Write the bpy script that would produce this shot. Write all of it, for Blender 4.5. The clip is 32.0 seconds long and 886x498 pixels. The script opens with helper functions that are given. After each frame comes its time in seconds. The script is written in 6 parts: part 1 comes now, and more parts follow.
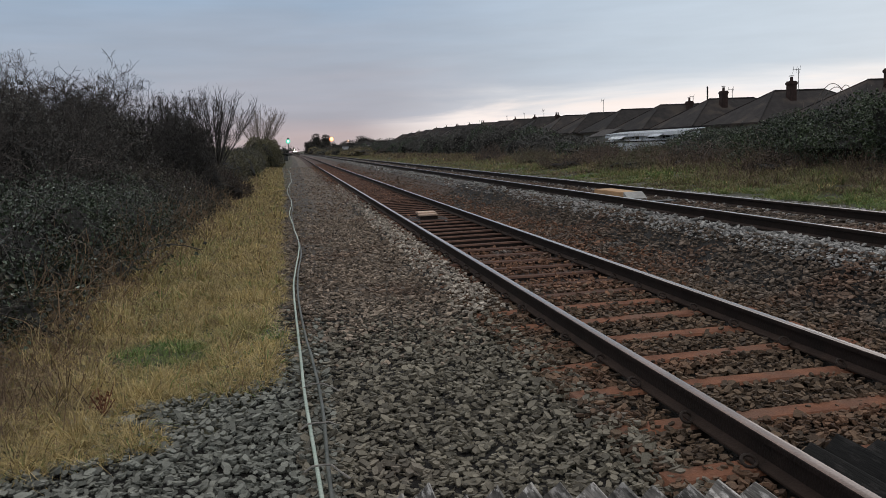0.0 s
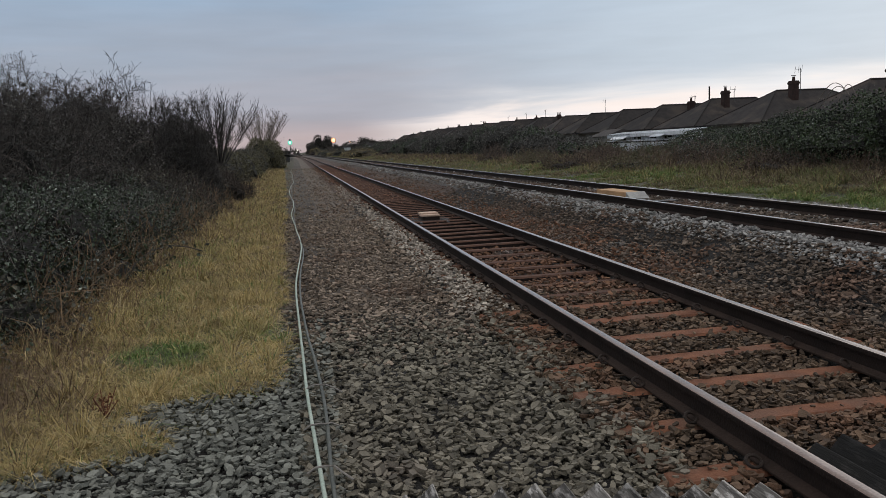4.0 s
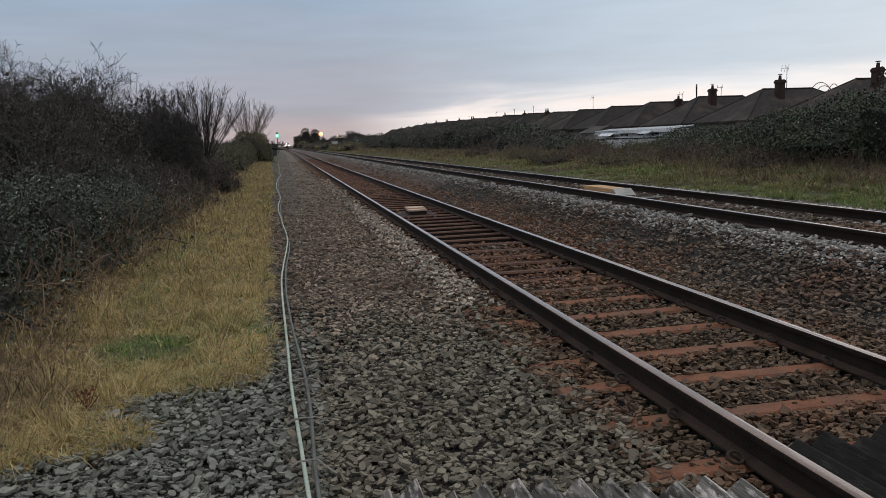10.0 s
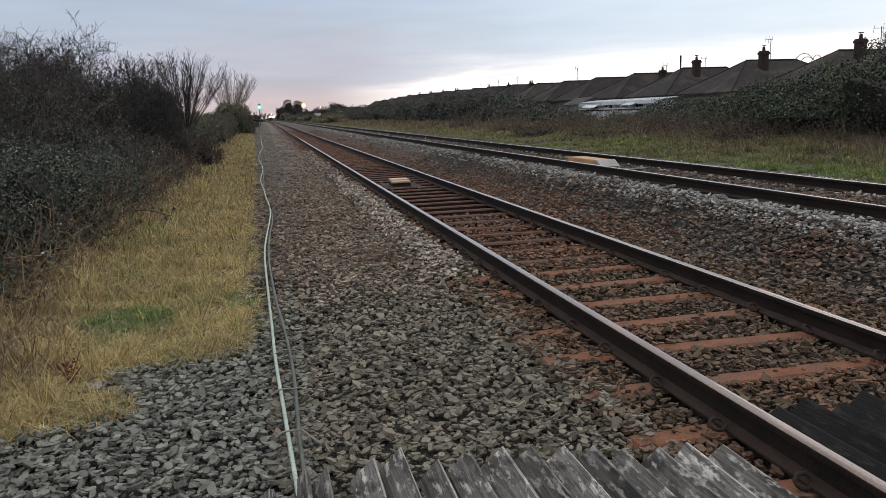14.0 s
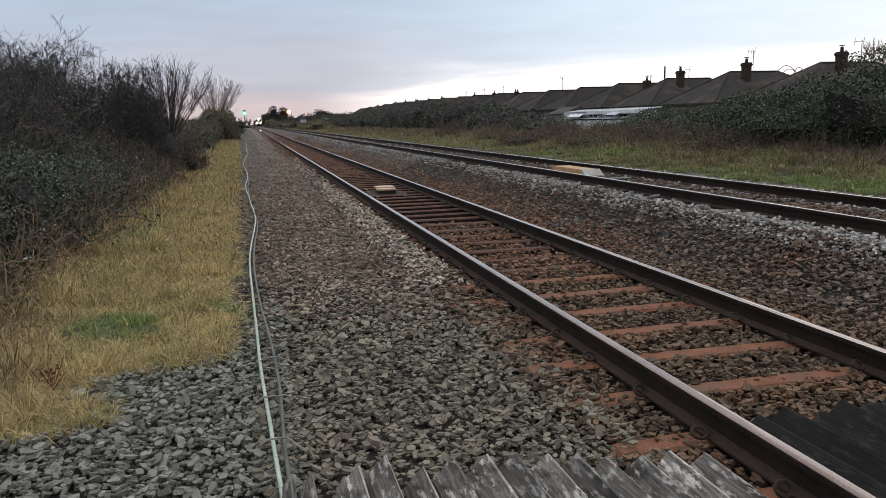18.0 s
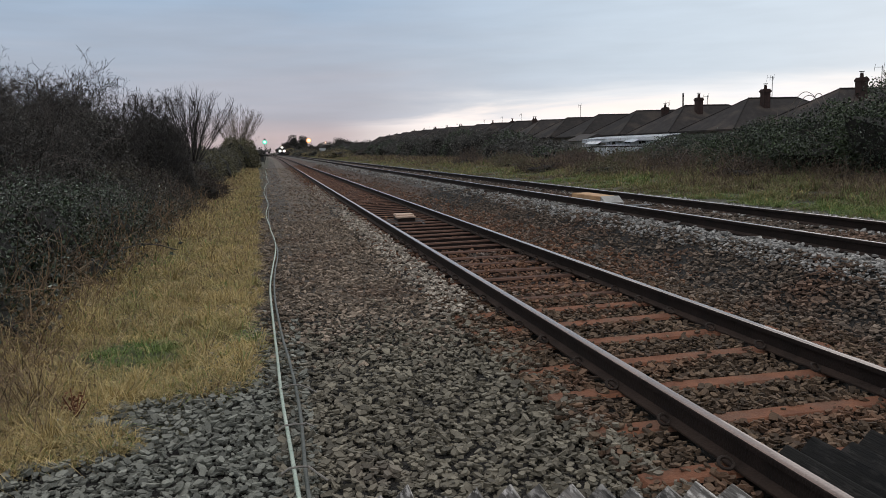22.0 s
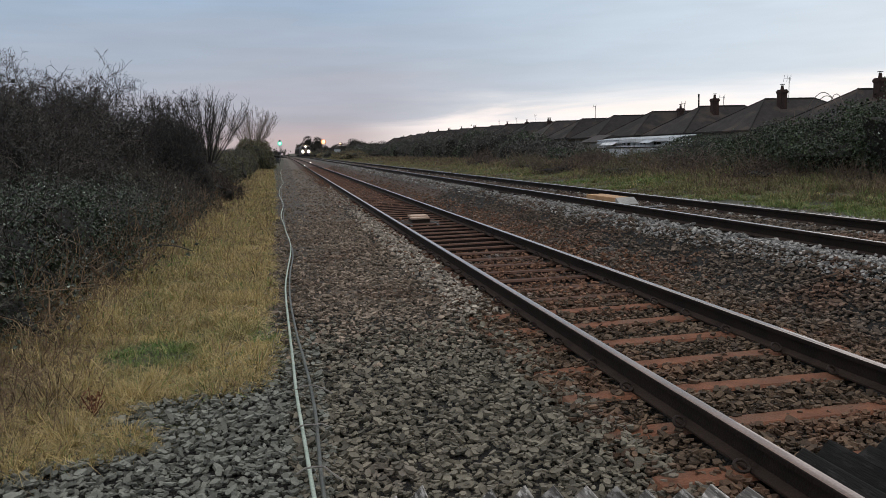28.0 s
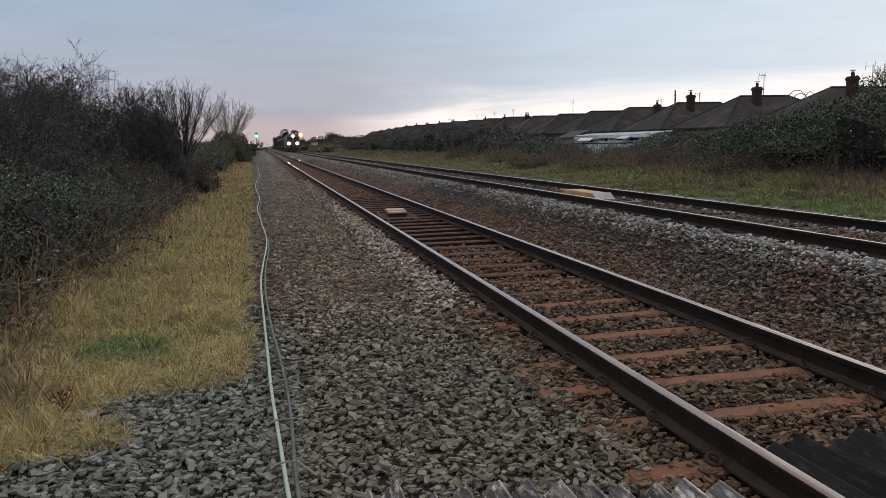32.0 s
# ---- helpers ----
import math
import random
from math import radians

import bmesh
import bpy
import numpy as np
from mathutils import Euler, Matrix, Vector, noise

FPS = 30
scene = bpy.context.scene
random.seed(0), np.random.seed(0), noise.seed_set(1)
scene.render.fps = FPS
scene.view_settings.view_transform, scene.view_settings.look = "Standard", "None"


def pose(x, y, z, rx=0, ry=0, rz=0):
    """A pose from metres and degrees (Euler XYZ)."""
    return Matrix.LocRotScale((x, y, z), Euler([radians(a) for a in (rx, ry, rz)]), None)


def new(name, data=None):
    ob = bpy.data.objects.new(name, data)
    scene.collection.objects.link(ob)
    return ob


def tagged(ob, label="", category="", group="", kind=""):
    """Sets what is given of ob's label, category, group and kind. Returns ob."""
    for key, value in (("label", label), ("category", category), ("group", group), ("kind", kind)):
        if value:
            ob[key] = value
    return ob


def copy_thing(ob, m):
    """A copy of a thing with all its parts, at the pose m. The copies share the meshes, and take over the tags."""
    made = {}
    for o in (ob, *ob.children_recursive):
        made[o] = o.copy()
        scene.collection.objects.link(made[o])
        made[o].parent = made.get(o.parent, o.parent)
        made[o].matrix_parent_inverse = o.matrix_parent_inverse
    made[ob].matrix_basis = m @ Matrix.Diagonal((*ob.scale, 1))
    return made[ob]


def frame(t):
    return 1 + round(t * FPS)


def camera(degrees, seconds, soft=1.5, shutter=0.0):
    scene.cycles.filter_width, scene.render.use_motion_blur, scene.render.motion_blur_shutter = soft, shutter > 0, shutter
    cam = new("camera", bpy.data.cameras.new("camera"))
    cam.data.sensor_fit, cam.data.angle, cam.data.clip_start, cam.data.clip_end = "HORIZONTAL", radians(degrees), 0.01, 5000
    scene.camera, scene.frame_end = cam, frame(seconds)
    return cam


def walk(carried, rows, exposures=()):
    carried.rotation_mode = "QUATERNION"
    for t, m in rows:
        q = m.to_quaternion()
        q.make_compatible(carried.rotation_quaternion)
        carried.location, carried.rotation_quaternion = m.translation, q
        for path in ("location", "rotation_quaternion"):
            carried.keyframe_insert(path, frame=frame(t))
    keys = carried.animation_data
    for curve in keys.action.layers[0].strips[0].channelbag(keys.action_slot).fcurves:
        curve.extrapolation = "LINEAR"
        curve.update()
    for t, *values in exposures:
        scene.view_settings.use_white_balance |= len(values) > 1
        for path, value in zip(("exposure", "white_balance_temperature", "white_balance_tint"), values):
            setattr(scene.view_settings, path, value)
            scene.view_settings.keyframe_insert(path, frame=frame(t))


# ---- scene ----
cam = camera(58.0, 32.0, soft=0.5)
# t, x, y, z, then the turns of pose()
PATH = [
    (0.0, 0.000, -0.000, 1.650, 82.661, 2.295, -10.506),
    (0.5, -0.002, 0.001, 1.650, 82.799, 2.157, -10.413),
    (1.0, -0.001, 0.004, 1.649, 82.672, 2.209, -10.373),
    (1.5, -0.001, 0.003, 1.648, 82.745, 2.178, -10.485),
    (2.0, -0.003, 0.002, 1.648, 82.747, 2.331, -10.392),
    (2.5, -0.007, 0.007, 1.648, 82.473, 2.258, -10.235),
    (3.0, -0.005, 0.012, 1.647, 82.546, 2.276, -10.155),
    (3.5, -0.003, 0.016, 1.645, 82.701, 2.371, -10.237),
    (5.5, -0.001, 0.004, 1.648, 82.737, 2.521, -10.690),
    (6.0, 0.001, 0.008, 1.647, 82.769, 2.583, -10.558),
    (6.5, 0.001, 0.014, 1.646, 82.689, 2.389, -10.510),
    (7.0, 0.006, 0.009, 1.646, 82.489, 2.170, -10.656),
    (7.5, 0.005, 0.016, 1.645, 82.300, 2.066, -10.783),
    (8.0, 0.004, 0.016, 1.644, 82.361, 2.187, -10.840),
    (8.5, 0.003, 0.012, 1.646, 82.328, 2.073, -11.192),
    (9.0, 0.004, 0.018, 1.642, 82.287, 2.209, -11.035),
    (9.5, 0.007, 0.020, 1.642, 82.079, 2.115, -11.046),
    (10.0, 0.005, 0.018, 1.643, 82.326, 1.838, -11.244),
    (10.5, -0.001, 0.029, 1.651, 81.538, 1.760, -11.166),
    (11.0, 0.008, 0.011, 1.643, 81.002, 1.786, -11.386),
    (11.5, 0.014, 0.004, 1.642, 81.347, 2.021, -11.630),
    (12.0, 0.016, 0.006, 1.645, 81.170, 2.274, -11.955),
    (12.5, 0.015, 0.014, 1.648, 81.201, 1.675, -11.846),
    (13.0, 0.010, 0.028, 1.641, 80.876, 1.431, -11.929),
    (13.5, 0.010, 0.029, 1.631, 80.537, 1.278, -12.034),
    (14.0, 0.011, 0.037, 1.626, 80.310, 1.829, -12.385),
    (14.5, 0.010, 0.039, 1.629, 80.299, 1.475, -12.526),
    (16.5, 0.010, 0.030, 1.629, 79.901, 1.341, -12.099),
    (17.0, 0.000, 0.036, 1.628, 79.754, 1.100, -12.397),
    (17.5, 0.006, 0.029, 1.631, 79.614, 0.990, -12.664),
    (18.0, -0.002, 0.012, 1.636, 80.830, 1.297, -13.406),
    (18.5, 0.003, 0.005, 1.634, 82.265, 1.969, -13.072),
    (19.0, 0.004, 0.005, 1.634, 82.268, 1.853, -13.522),
    (19.5, 0.010, -0.002, 1.637, 82.195, 1.779, -13.846),
    (20.0, 0.002, -0.009, 1.643, 82.211, 1.658, -14.062),
    (20.5, -0.004, 0.007, 1.637, 82.480, 1.495, -13.693),
    (21.0, -0.010, 0.011, 1.636, 82.585, 1.513, -13.206),
    (21.5, -0.014, 0.013, 1.636, 82.637, 1.492, -12.618),
    (22.0, -0.018, 0.018, 1.638, 82.815, 1.572, -12.112),
    (22.5, -0.021, 0.018, 1.640, 82.651, 1.565, -11.721),
    (23.0, -0.026, 0.019, 1.641, 82.648, 1.631, -11.533),
    (23.5, -0.029, 0.015, 1.642, 82.518, 1.471, -11.280),
    (24.0, -0.026, 0.017, 1.642, 82.517, 1.453, -11.176),
    (24.5, -0.031, 0.021, 1.641, 82.278, 1.444, -11.083),
    (25.0, -0.027, 0.020, 1.641, 82.419, 1.355, -11.149),
    (25.5, -0.020, 0.022, 1.637, 82.386, 1.477, -11.247),
    (27.5, -0.025, 0.009, 1.641, 82.951, 1.660, -11.160),
    (28.0, -0.024, 0.007, 1.642, 82.926, 1.612, -11.092),
    (28.5, -0.019, 0.008, 1.643, 82.936, 1.377, -11.225),
    (29.0, -0.018, 0.020, 1.645, 82.155, 0.896, -12.170),
    (29.5, -0.009, 0.016, 1.643, 82.176, 1.318, -12.377),
    (30.0, -0.002, 0.011, 1.638, 82.128, 1.347, -12.542),
    (30.5, -0.012, 0.015, 1.640, 82.291, 1.482, -12.584),
    (31.0, -0.017, 0.008, 1.639, 82.331, 1.612, -12.578),
    (31.5, -0.006, 0.014, 1.639, 82.389, 1.532, -12.637),
    (32.0, -0.013, 0.016, 1.640, 82.476, 1.145, -12.657),
]
walk(cam, [(r[0], pose(*r[1:])) for r in PATH],
     exposures=((0, 0.0), (9, 0.0), (10.4, 0.05), (11.2, 0.2), (13, 0.33), (14.5, 0.42), (17.2, 0.47), (18.1, 0.45), (18.7, 0.25), (20, 0.17), (24, 0.12), (28, 0.12), (29.2, 0.17), (32, 0.15)))

# ---- light ----
world = bpy.data.worlds.new("dusk_sky")
scene.world = world
world.use_nodes = True
SUN_AZ, SUN_EL = 52.0, 4.0      # degrees east of the line of the track, and above the horizon


def sky():
    nt = world.node_tree
    nt.nodes.clear()
    N = lambda kind: nt.nodes.new("ShaderNode" + kind)
    L = nt.links.new
    out, bg, add, tint = N("OutputWorld"), N("Background"), N("AddShader"), N("Background")
    nishita = N("TexSky")
    nishita.sky_type = "NISHITA"
    nishita.sun_disc = False
    nishita.sun_elevation = radians(SUN_EL)
    nishita.sun_rotation = radians(SUN_AZ)
    L(nishita.outputs[0], tint.inputs[0])
    tint.inputs[1].default_value = 0.004
    co, sep = N("TexCoord"), N("SeparateXYZ")
    L(co.outputs["Generated"], sep.inputs[0])
    # cloud sheet: streaks that flatten towards the horizon
    mp, no = N("Mapping"), N("TexNoise")
    mp.inputs["Scale"].default_value = (1.6, 1.6, 17.0)
    mp.inputs["Rotation"].default_value = (radians(2), radians(-2), 0)
    L(co.outputs["Generated"], mp.inputs[0])
    L(mp.outputs[0], no.inputs["Vector"])
    no.inputs["Scale"].default_value, no.inputs["Detail"].default_value, no.inputs["Roughness"].default_value = 1.7, 6.0, 0.52
    no.inputs["Distortion"].default_value = 0.5
    sh = N("MapRange")
    sh.inputs[1].default_value, sh.inputs[2].default_value = 0.3, 0.7
    sh.inputs[3].default_value, sh.inputs[4].default_value = -0.022, 0.022
    L(no.outputs["Fac"], sh.inputs[0])
    el = N("Math")
    L(sep.outputs["Z"], el.inputs[0])
    L(sh.outputs[0], el.inputs[1])
    ramp = N("ValToRGB")
    mr = N("MapRange")
    mr.inputs[1].default_value, mr.inputs[2].default_value = -0.05, 0.45
    L(el.outputs[0], mr.inputs[0])
    L(mr.outputs[0], ramp.inputs[0])
    e = ramp.color_ramp.elements
    stops = ((0.0, (0.30, 0.27, 0.30)), (0.10, (0.50, 0.415, 0.425)), (0.14, (0.465, 0.41, 0.44)), (0.20, (0.405, 0.405, 0.465)),
             (0.30, (0.37, 0.415, 0.50)), (0.48, (0.335, 0.44, 0.58)), (0.66, (0.38, 0.46, 0.57)), (1.0, (0.50, 0.51, 0.53)))
    while len(e) < len(stops):
        e.new(0.5)
    for s, (p, c) in zip(e, stops):
        s.position, s.color = p, (*c, 1)
    # the west is paler, with a warm afterglow low over the houses
    def toward(az, lo, hi):
        d, g = N("VectorMath"), N("MapRange")
        d.operation = "DOT_PRODUCT"
        d.inputs[1].default_value = (math.sin(radians(az)), math.cos(radians(az)), 0.02)
        L(co.outputs["Generated"], d.inputs[0])
        g.interpolation_type = "SMOOTHSTEP"
        g.inputs[1].default_value, g.inputs[2].default_value = lo, hi
        L(d.outputs["Value"], g.inputs[0])
        return g.outputs[0]

    def below(z0, z1):
        g = N("MapRange")
        g.interpolation_type = "SMOOTHSTEP"
        g.inputs[1].default_value, g.inputs[2].default_value, g.inputs[3].default_value, g.inputs[4].default_value = z0, z1, 1.0, 0.0
        L(el.outputs[0], g.inputs[0])
        return g.outputs[0]

    def layer(under, fac, fac2, col):
        m, x = N("Math"), N("Mix")
        m.operation = "MULTIPLY"
        L(fac, m.inputs[0])
        L(fac2, m.inputs[1])
        x.data_type = "RGBA"
        L(m.outputs[0], x.inputs["Factor"])
        L(under, x.inputs["A"])
        x.inputs["B"].default_value = (*col, 1)
        return x.outputs["Result"]

    last = layer(ramp.outputs[0], toward(55, 0.60, 1.0), below(0.2, 0.6), (0.585, 0.675, 0.77))
    last = layer(last, toward(45, 0.76, 0.97), below(0.03, 0.085), (0.85, 0.85, 0.87))
    last = layer(last, toward(25, 0.93, 0.985), below(0.024, 0.052), (0.97, 0.875, 0.84))
    # broken brightness within the cloud
    no2, mp2 = N("TexNoise"), N("Mapping")
    mp2.inputs["Scale"].default_value = (3.0, 3.0, 24.0)
    L(co.outputs["Generated"], mp2.inputs[0])
    L(mp2.outputs[0], no2.inputs["Vector"])
    no2.inputs["Scale"].default_value, no2.inputs["Detail"].default_value = 2.2, 7.0
    m2 = N("MapRange")
    m2.inputs[1].default_value, m2.inputs[2].default_value, m2.inputs[3].default_value, m2.inputs[4].default_value = 0.25, 0.75, 0.93, 1.06
    L(no2.outputs["Fac"], m2.inputs[0])
    sc = N("VectorMath")
    sc.operation = "SCALE"
    L(last, sc.inputs[0])
    L(m2.outputs[0], sc.inputs["Scale"])
    # an overcast sky is brighter overhead than at the horizon
    zen = N("MapRange")
    zen.interpolation_type = "SMOOTHSTEP"
    zen.inputs[1].default_value, zen.inputs[2].default_value, zen.inputs[3].default_value, zen.inputs[4].default_value = 0.24, 0.85, 1.0, 1.75
    L(sep.outputs["Z"], zen.inputs[0])
    sz = N("VectorMath")
    sz.operation = "SCALE"
    L(sc.outputs[0], sz.inputs[0])
    L(zen.outputs[0], sz.inputs["Scale"])
    L(sz.outputs[0], bg.inputs[0])
    bg.inputs[1].default_value = 1.0
    L(bg.outputs[0], add.inputs[0])
    L(tint.outputs[0], add.inputs[1])
    L(add.outputs[0], out.inputs[0])


sky()
sun = new("sun", bpy.data.lights.new("sun", "SUN"))
sun.data.energy, sun.data.angle, sun.data.color = 0.2, radians(35), (1.0, 0.86, 0.76)
sun.matrix_world = pose(0, 0, 40, 90 - SUN_EL - 10, 0, 180 - SUN_AZ)
scene.view_settings.exposure = 0.0


# ---- materials ----
def material(name, col, col2=None, rough=0.9, metal=0.0, scale=8.0, fine=60.0, bump=0.3, per="", spread=0.35, spec=0.4, patch=None, patch_scale=1.2, rad=0.02, stain=0.5):
    """Two colours mixed by noise at two scales; per: '' , 'island' or 'object' varies brightness piece by piece; patch: a third colour in blotches."""
    m = bpy.data.materials.new(name)
    m.use_nodes = True
    nt = m.node_tree
    b = nt.nodes["Principled BSDF"]
    N = lambda kind: nt.nodes.new("ShaderNode" + kind)
    L = nt.links.new
    co = N("TexCoord")
    geo = N("NewGeometry")
    n1, n2 = N("TexNoise"), N("TexNoise")
    for n, s in ((n1, scale), (n2, fine)):
        n.inputs["Scale"].default_value, n.inputs["Detail"].default_value = s, 5.0
        L(geo.outputs["Position"] if per == "island" else co.outputs["Object"], n.inputs["Vector"])
    mix = N("Mix")
    mix.data_type = "RGBA"
    r1 = N("MapRange")
    r1.inputs[1].default_value, r1.inputs[2].default_value = 0.35, 0.65
    L(n1.outputs["Fac"], r1.inputs[0])
    L(r1.outputs[0], mix.inputs["Factor"])
    mix.inputs["A"].default_value = (*col, 1)
    mix.inputs["B"].default_value = (*(col2 or [c * 0.6 for c in col]), 1)
    last = mix.outputs["Result"]
    if patch:
        n3, r3, mx = N("TexNoise"), N("MapRange"), N("Mix")
        n3.inputs["Scale"].default_value, n3.inputs["Detail"].default_value = patch_scale, 4.0
        L(geo.outputs["Position"], n3.inputs["Vector"])
        r3.inputs[1].default_value, r3.inputs[2].default_value = stain, stain + 0.14
        L(n3.outputs["Fac"], r3.inputs[0])
        mx.data_type = "RGBA"
        L(r3.outputs[0], mx.inputs["Factor"])
        L(last, mx.inputs["A"])
        mx.inputs["B"].default_value = (*patch, 1)
        last = mx.outputs["Result"]
    r2 = N("MapRange")
    r2.inputs[1].default_value, r2.inputs[2].default_value, r2.inputs[3].default_value, r2.inputs[4].default_value = 0.3, 0.7, 0.78, 1.18
    L(n2.outputs["Fac"], r2.inputs[0])
    fac = r2.outputs[0]
    if per:
        rp, mu = N("MapRange"), N("Math")
        rp.inputs[3].default_value, rp.inputs[4].default_value = 1 - spread, 1 + spread
        if per == "island":
            L(geo.outputs["Random Per Island"], rp.inputs[0])
        else:
            L(N("ObjectInfo").outputs["Random"], rp.inputs[0])
        mu.operation = "MULTIPLY"
        L(rp.outputs[0], mu.inputs[0])
        L(fac, mu.inputs[1])
        fac = mu.outputs[0]
    sc = N("VectorMath")
    sc.operation = "SCALE"
    L(last, sc.inputs[0])
    L(fac, sc.inputs["Scale"])
    L(sc.outputs[0], b.inputs["Base Color"])
    b.inputs["Roughness"].default_value = rough
    b.inputs["Metallic"].default_value = metal
    b.inputs["Specular IOR Level"].default_value = spec
    if bump:
        bp = N("Bump")
        bp.inputs["Strength"].default_value, bp.inputs["Distance"].default_value = bump, rad
        L(n2.outputs["Fac"], bp.inputs["Height"])
        L(bp.outputs[0], b.inputs["Normal"])
    return m


def glow(name, col, strength):
    m = bpy.data.materials.new(name)
    m.use_nodes = True
    b = m.node_tree.nodes["Principled BSDF"]
    b.inputs["Base Color"].default_value = (*col, 1)
    b.inputs["Emission Color"].default_value = (*col, 1)
    b.inputs["Emission Strength"].default_value = strength
    return m


M_FIELD = material("field_turf", (0.060, 0.054, 0.028), (0.038, 0.038, 0.02), scale=0.6, fine=12, bump=0.8, patch=(0.075, 0.056, 0.03), patch_scale=0.2)
M_STONE_COOL = material("ballast_cool_grey", (0.194, 0.193, 0.162), (0.136, 0.134, 0.111), scale=9, fine=150, bump=0.25, per="island", spread=0.42, rough=0.8, patch=(0.19, 0.175, 0.15), patch_scale=0.7, stain=0.6)
M_STONE = material("ballast_grey", (0.188, 0.164, 0.121), (0.120, 0.103, 0.076), scale=9, fine=150, bump=0.25, per="island", spread=0.48, rough=0.8, patch=(0.155, 0.122, 0.096), patch_scale=0.7, stain=0.56)
M_STONE_RUST = material("ballast_rusty", (0.205, 0.104, 0.060), (0.125, 0.064, 0.038), scale=14, fine=120, bump=0.35, per="island", spread=0.5, patch=(0.15, 0.145, 0.135), patch_scale=1.1, stain=0.56)
M_STONE_DARK = material("ballast_brown_grey", (0.170, 0.128, 0.096), (0.092, 0.068, 0.051), scale=12, fine=120, bump=0.3, per="island", spread=0.55, patch=(0.155, 0.092, 0.062), patch_scale=0.8, stain=0.53)
M_STONE_BROWN = material("ballast_brown", (0.270, 0.208, 0.155), (0.150, 0.114, 0.084), scale=12, fine=120, bump=0.3, per="island", spread=0.6, patch=(0.17, 0.118, 0.085), patch_scale=0.6, stain=0.52)
M_STONE_TRACK = material("ballast_grey_brown", (0.135, 0.090, 0.057), (0.075, 0.049, 0.031), scale=12, fine=120, bump=0.3, per="island", spread=0.55, patch=(0.145, 0.078, 0.046), patch_scale=1.4, stain=0.52)
M_STONE_DUSTY = material("ballast_dusty", (0.44, 0.38, 0.31), (0.31, 0.262, 0.212), scale=16, fine=120, bump=0.3, per="island", spread=0.4)
M_STONE_PALE = material("ballast_pale", (0.40, 0.38, 0.355), (0.25, 0.235, 0.217), scale=16, fine=120, bump=0.3, per="island", spread=0.45)
M_RUST = material("rusted_steel", (0.235, 0.102, 0.058), (0.155, 0.068, 0.041), scale=6, fine=70, bump=0.35, rough=0.92, spec=0.2, patch=(0.17, 0.09, 0.06), patch_scale=3)
# rust taken near-black, with the shade of the sides in its colour
M_WEB = material("side_rust_shade", (0.022, 0.014, 0.011), (0.014, 0.009, 0.007), scale=5, fine=60, bump=0.35, rough=0.85, spec=0.2)
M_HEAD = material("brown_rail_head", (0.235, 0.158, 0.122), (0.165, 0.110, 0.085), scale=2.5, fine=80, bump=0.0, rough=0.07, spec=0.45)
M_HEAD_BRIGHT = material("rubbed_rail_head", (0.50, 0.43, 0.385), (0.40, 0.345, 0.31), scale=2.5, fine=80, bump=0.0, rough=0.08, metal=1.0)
M_FOOT = material("rail_foot_rust_shade", (0.044, 0.028, 0.021), (0.028, 0.018, 0.014), scale=5, fine=60, bump=0.3, rough=0.9, spec=0.2)
M_HEAD_DULL = material("dull_rail_head", (0.20, 0.15, 0.125), (0.14, 0.105, 0.088), scale=2.5, fine=80, bump=0.0, rough=0.07, spec=0.8)
M_CLIP = material("rusty_clip", (0.034, 0.021, 0.015), (0.022, 0.014, 0.010), scale=30, fine=120, rough=0.8)
M_RUST_DULL = material("dull_brown_steel", (0.128, 0.068, 0.046), (0.080, 0.043, 0.031), scale=6, fine=70, bump=0.35, rough=0.9, spec=0.2)
M_CONCRETE = material("dirty_sleeper", (0.115, 0.085, 0.068), (0.075, 0.055, 0.045), scale=5, fine=60)


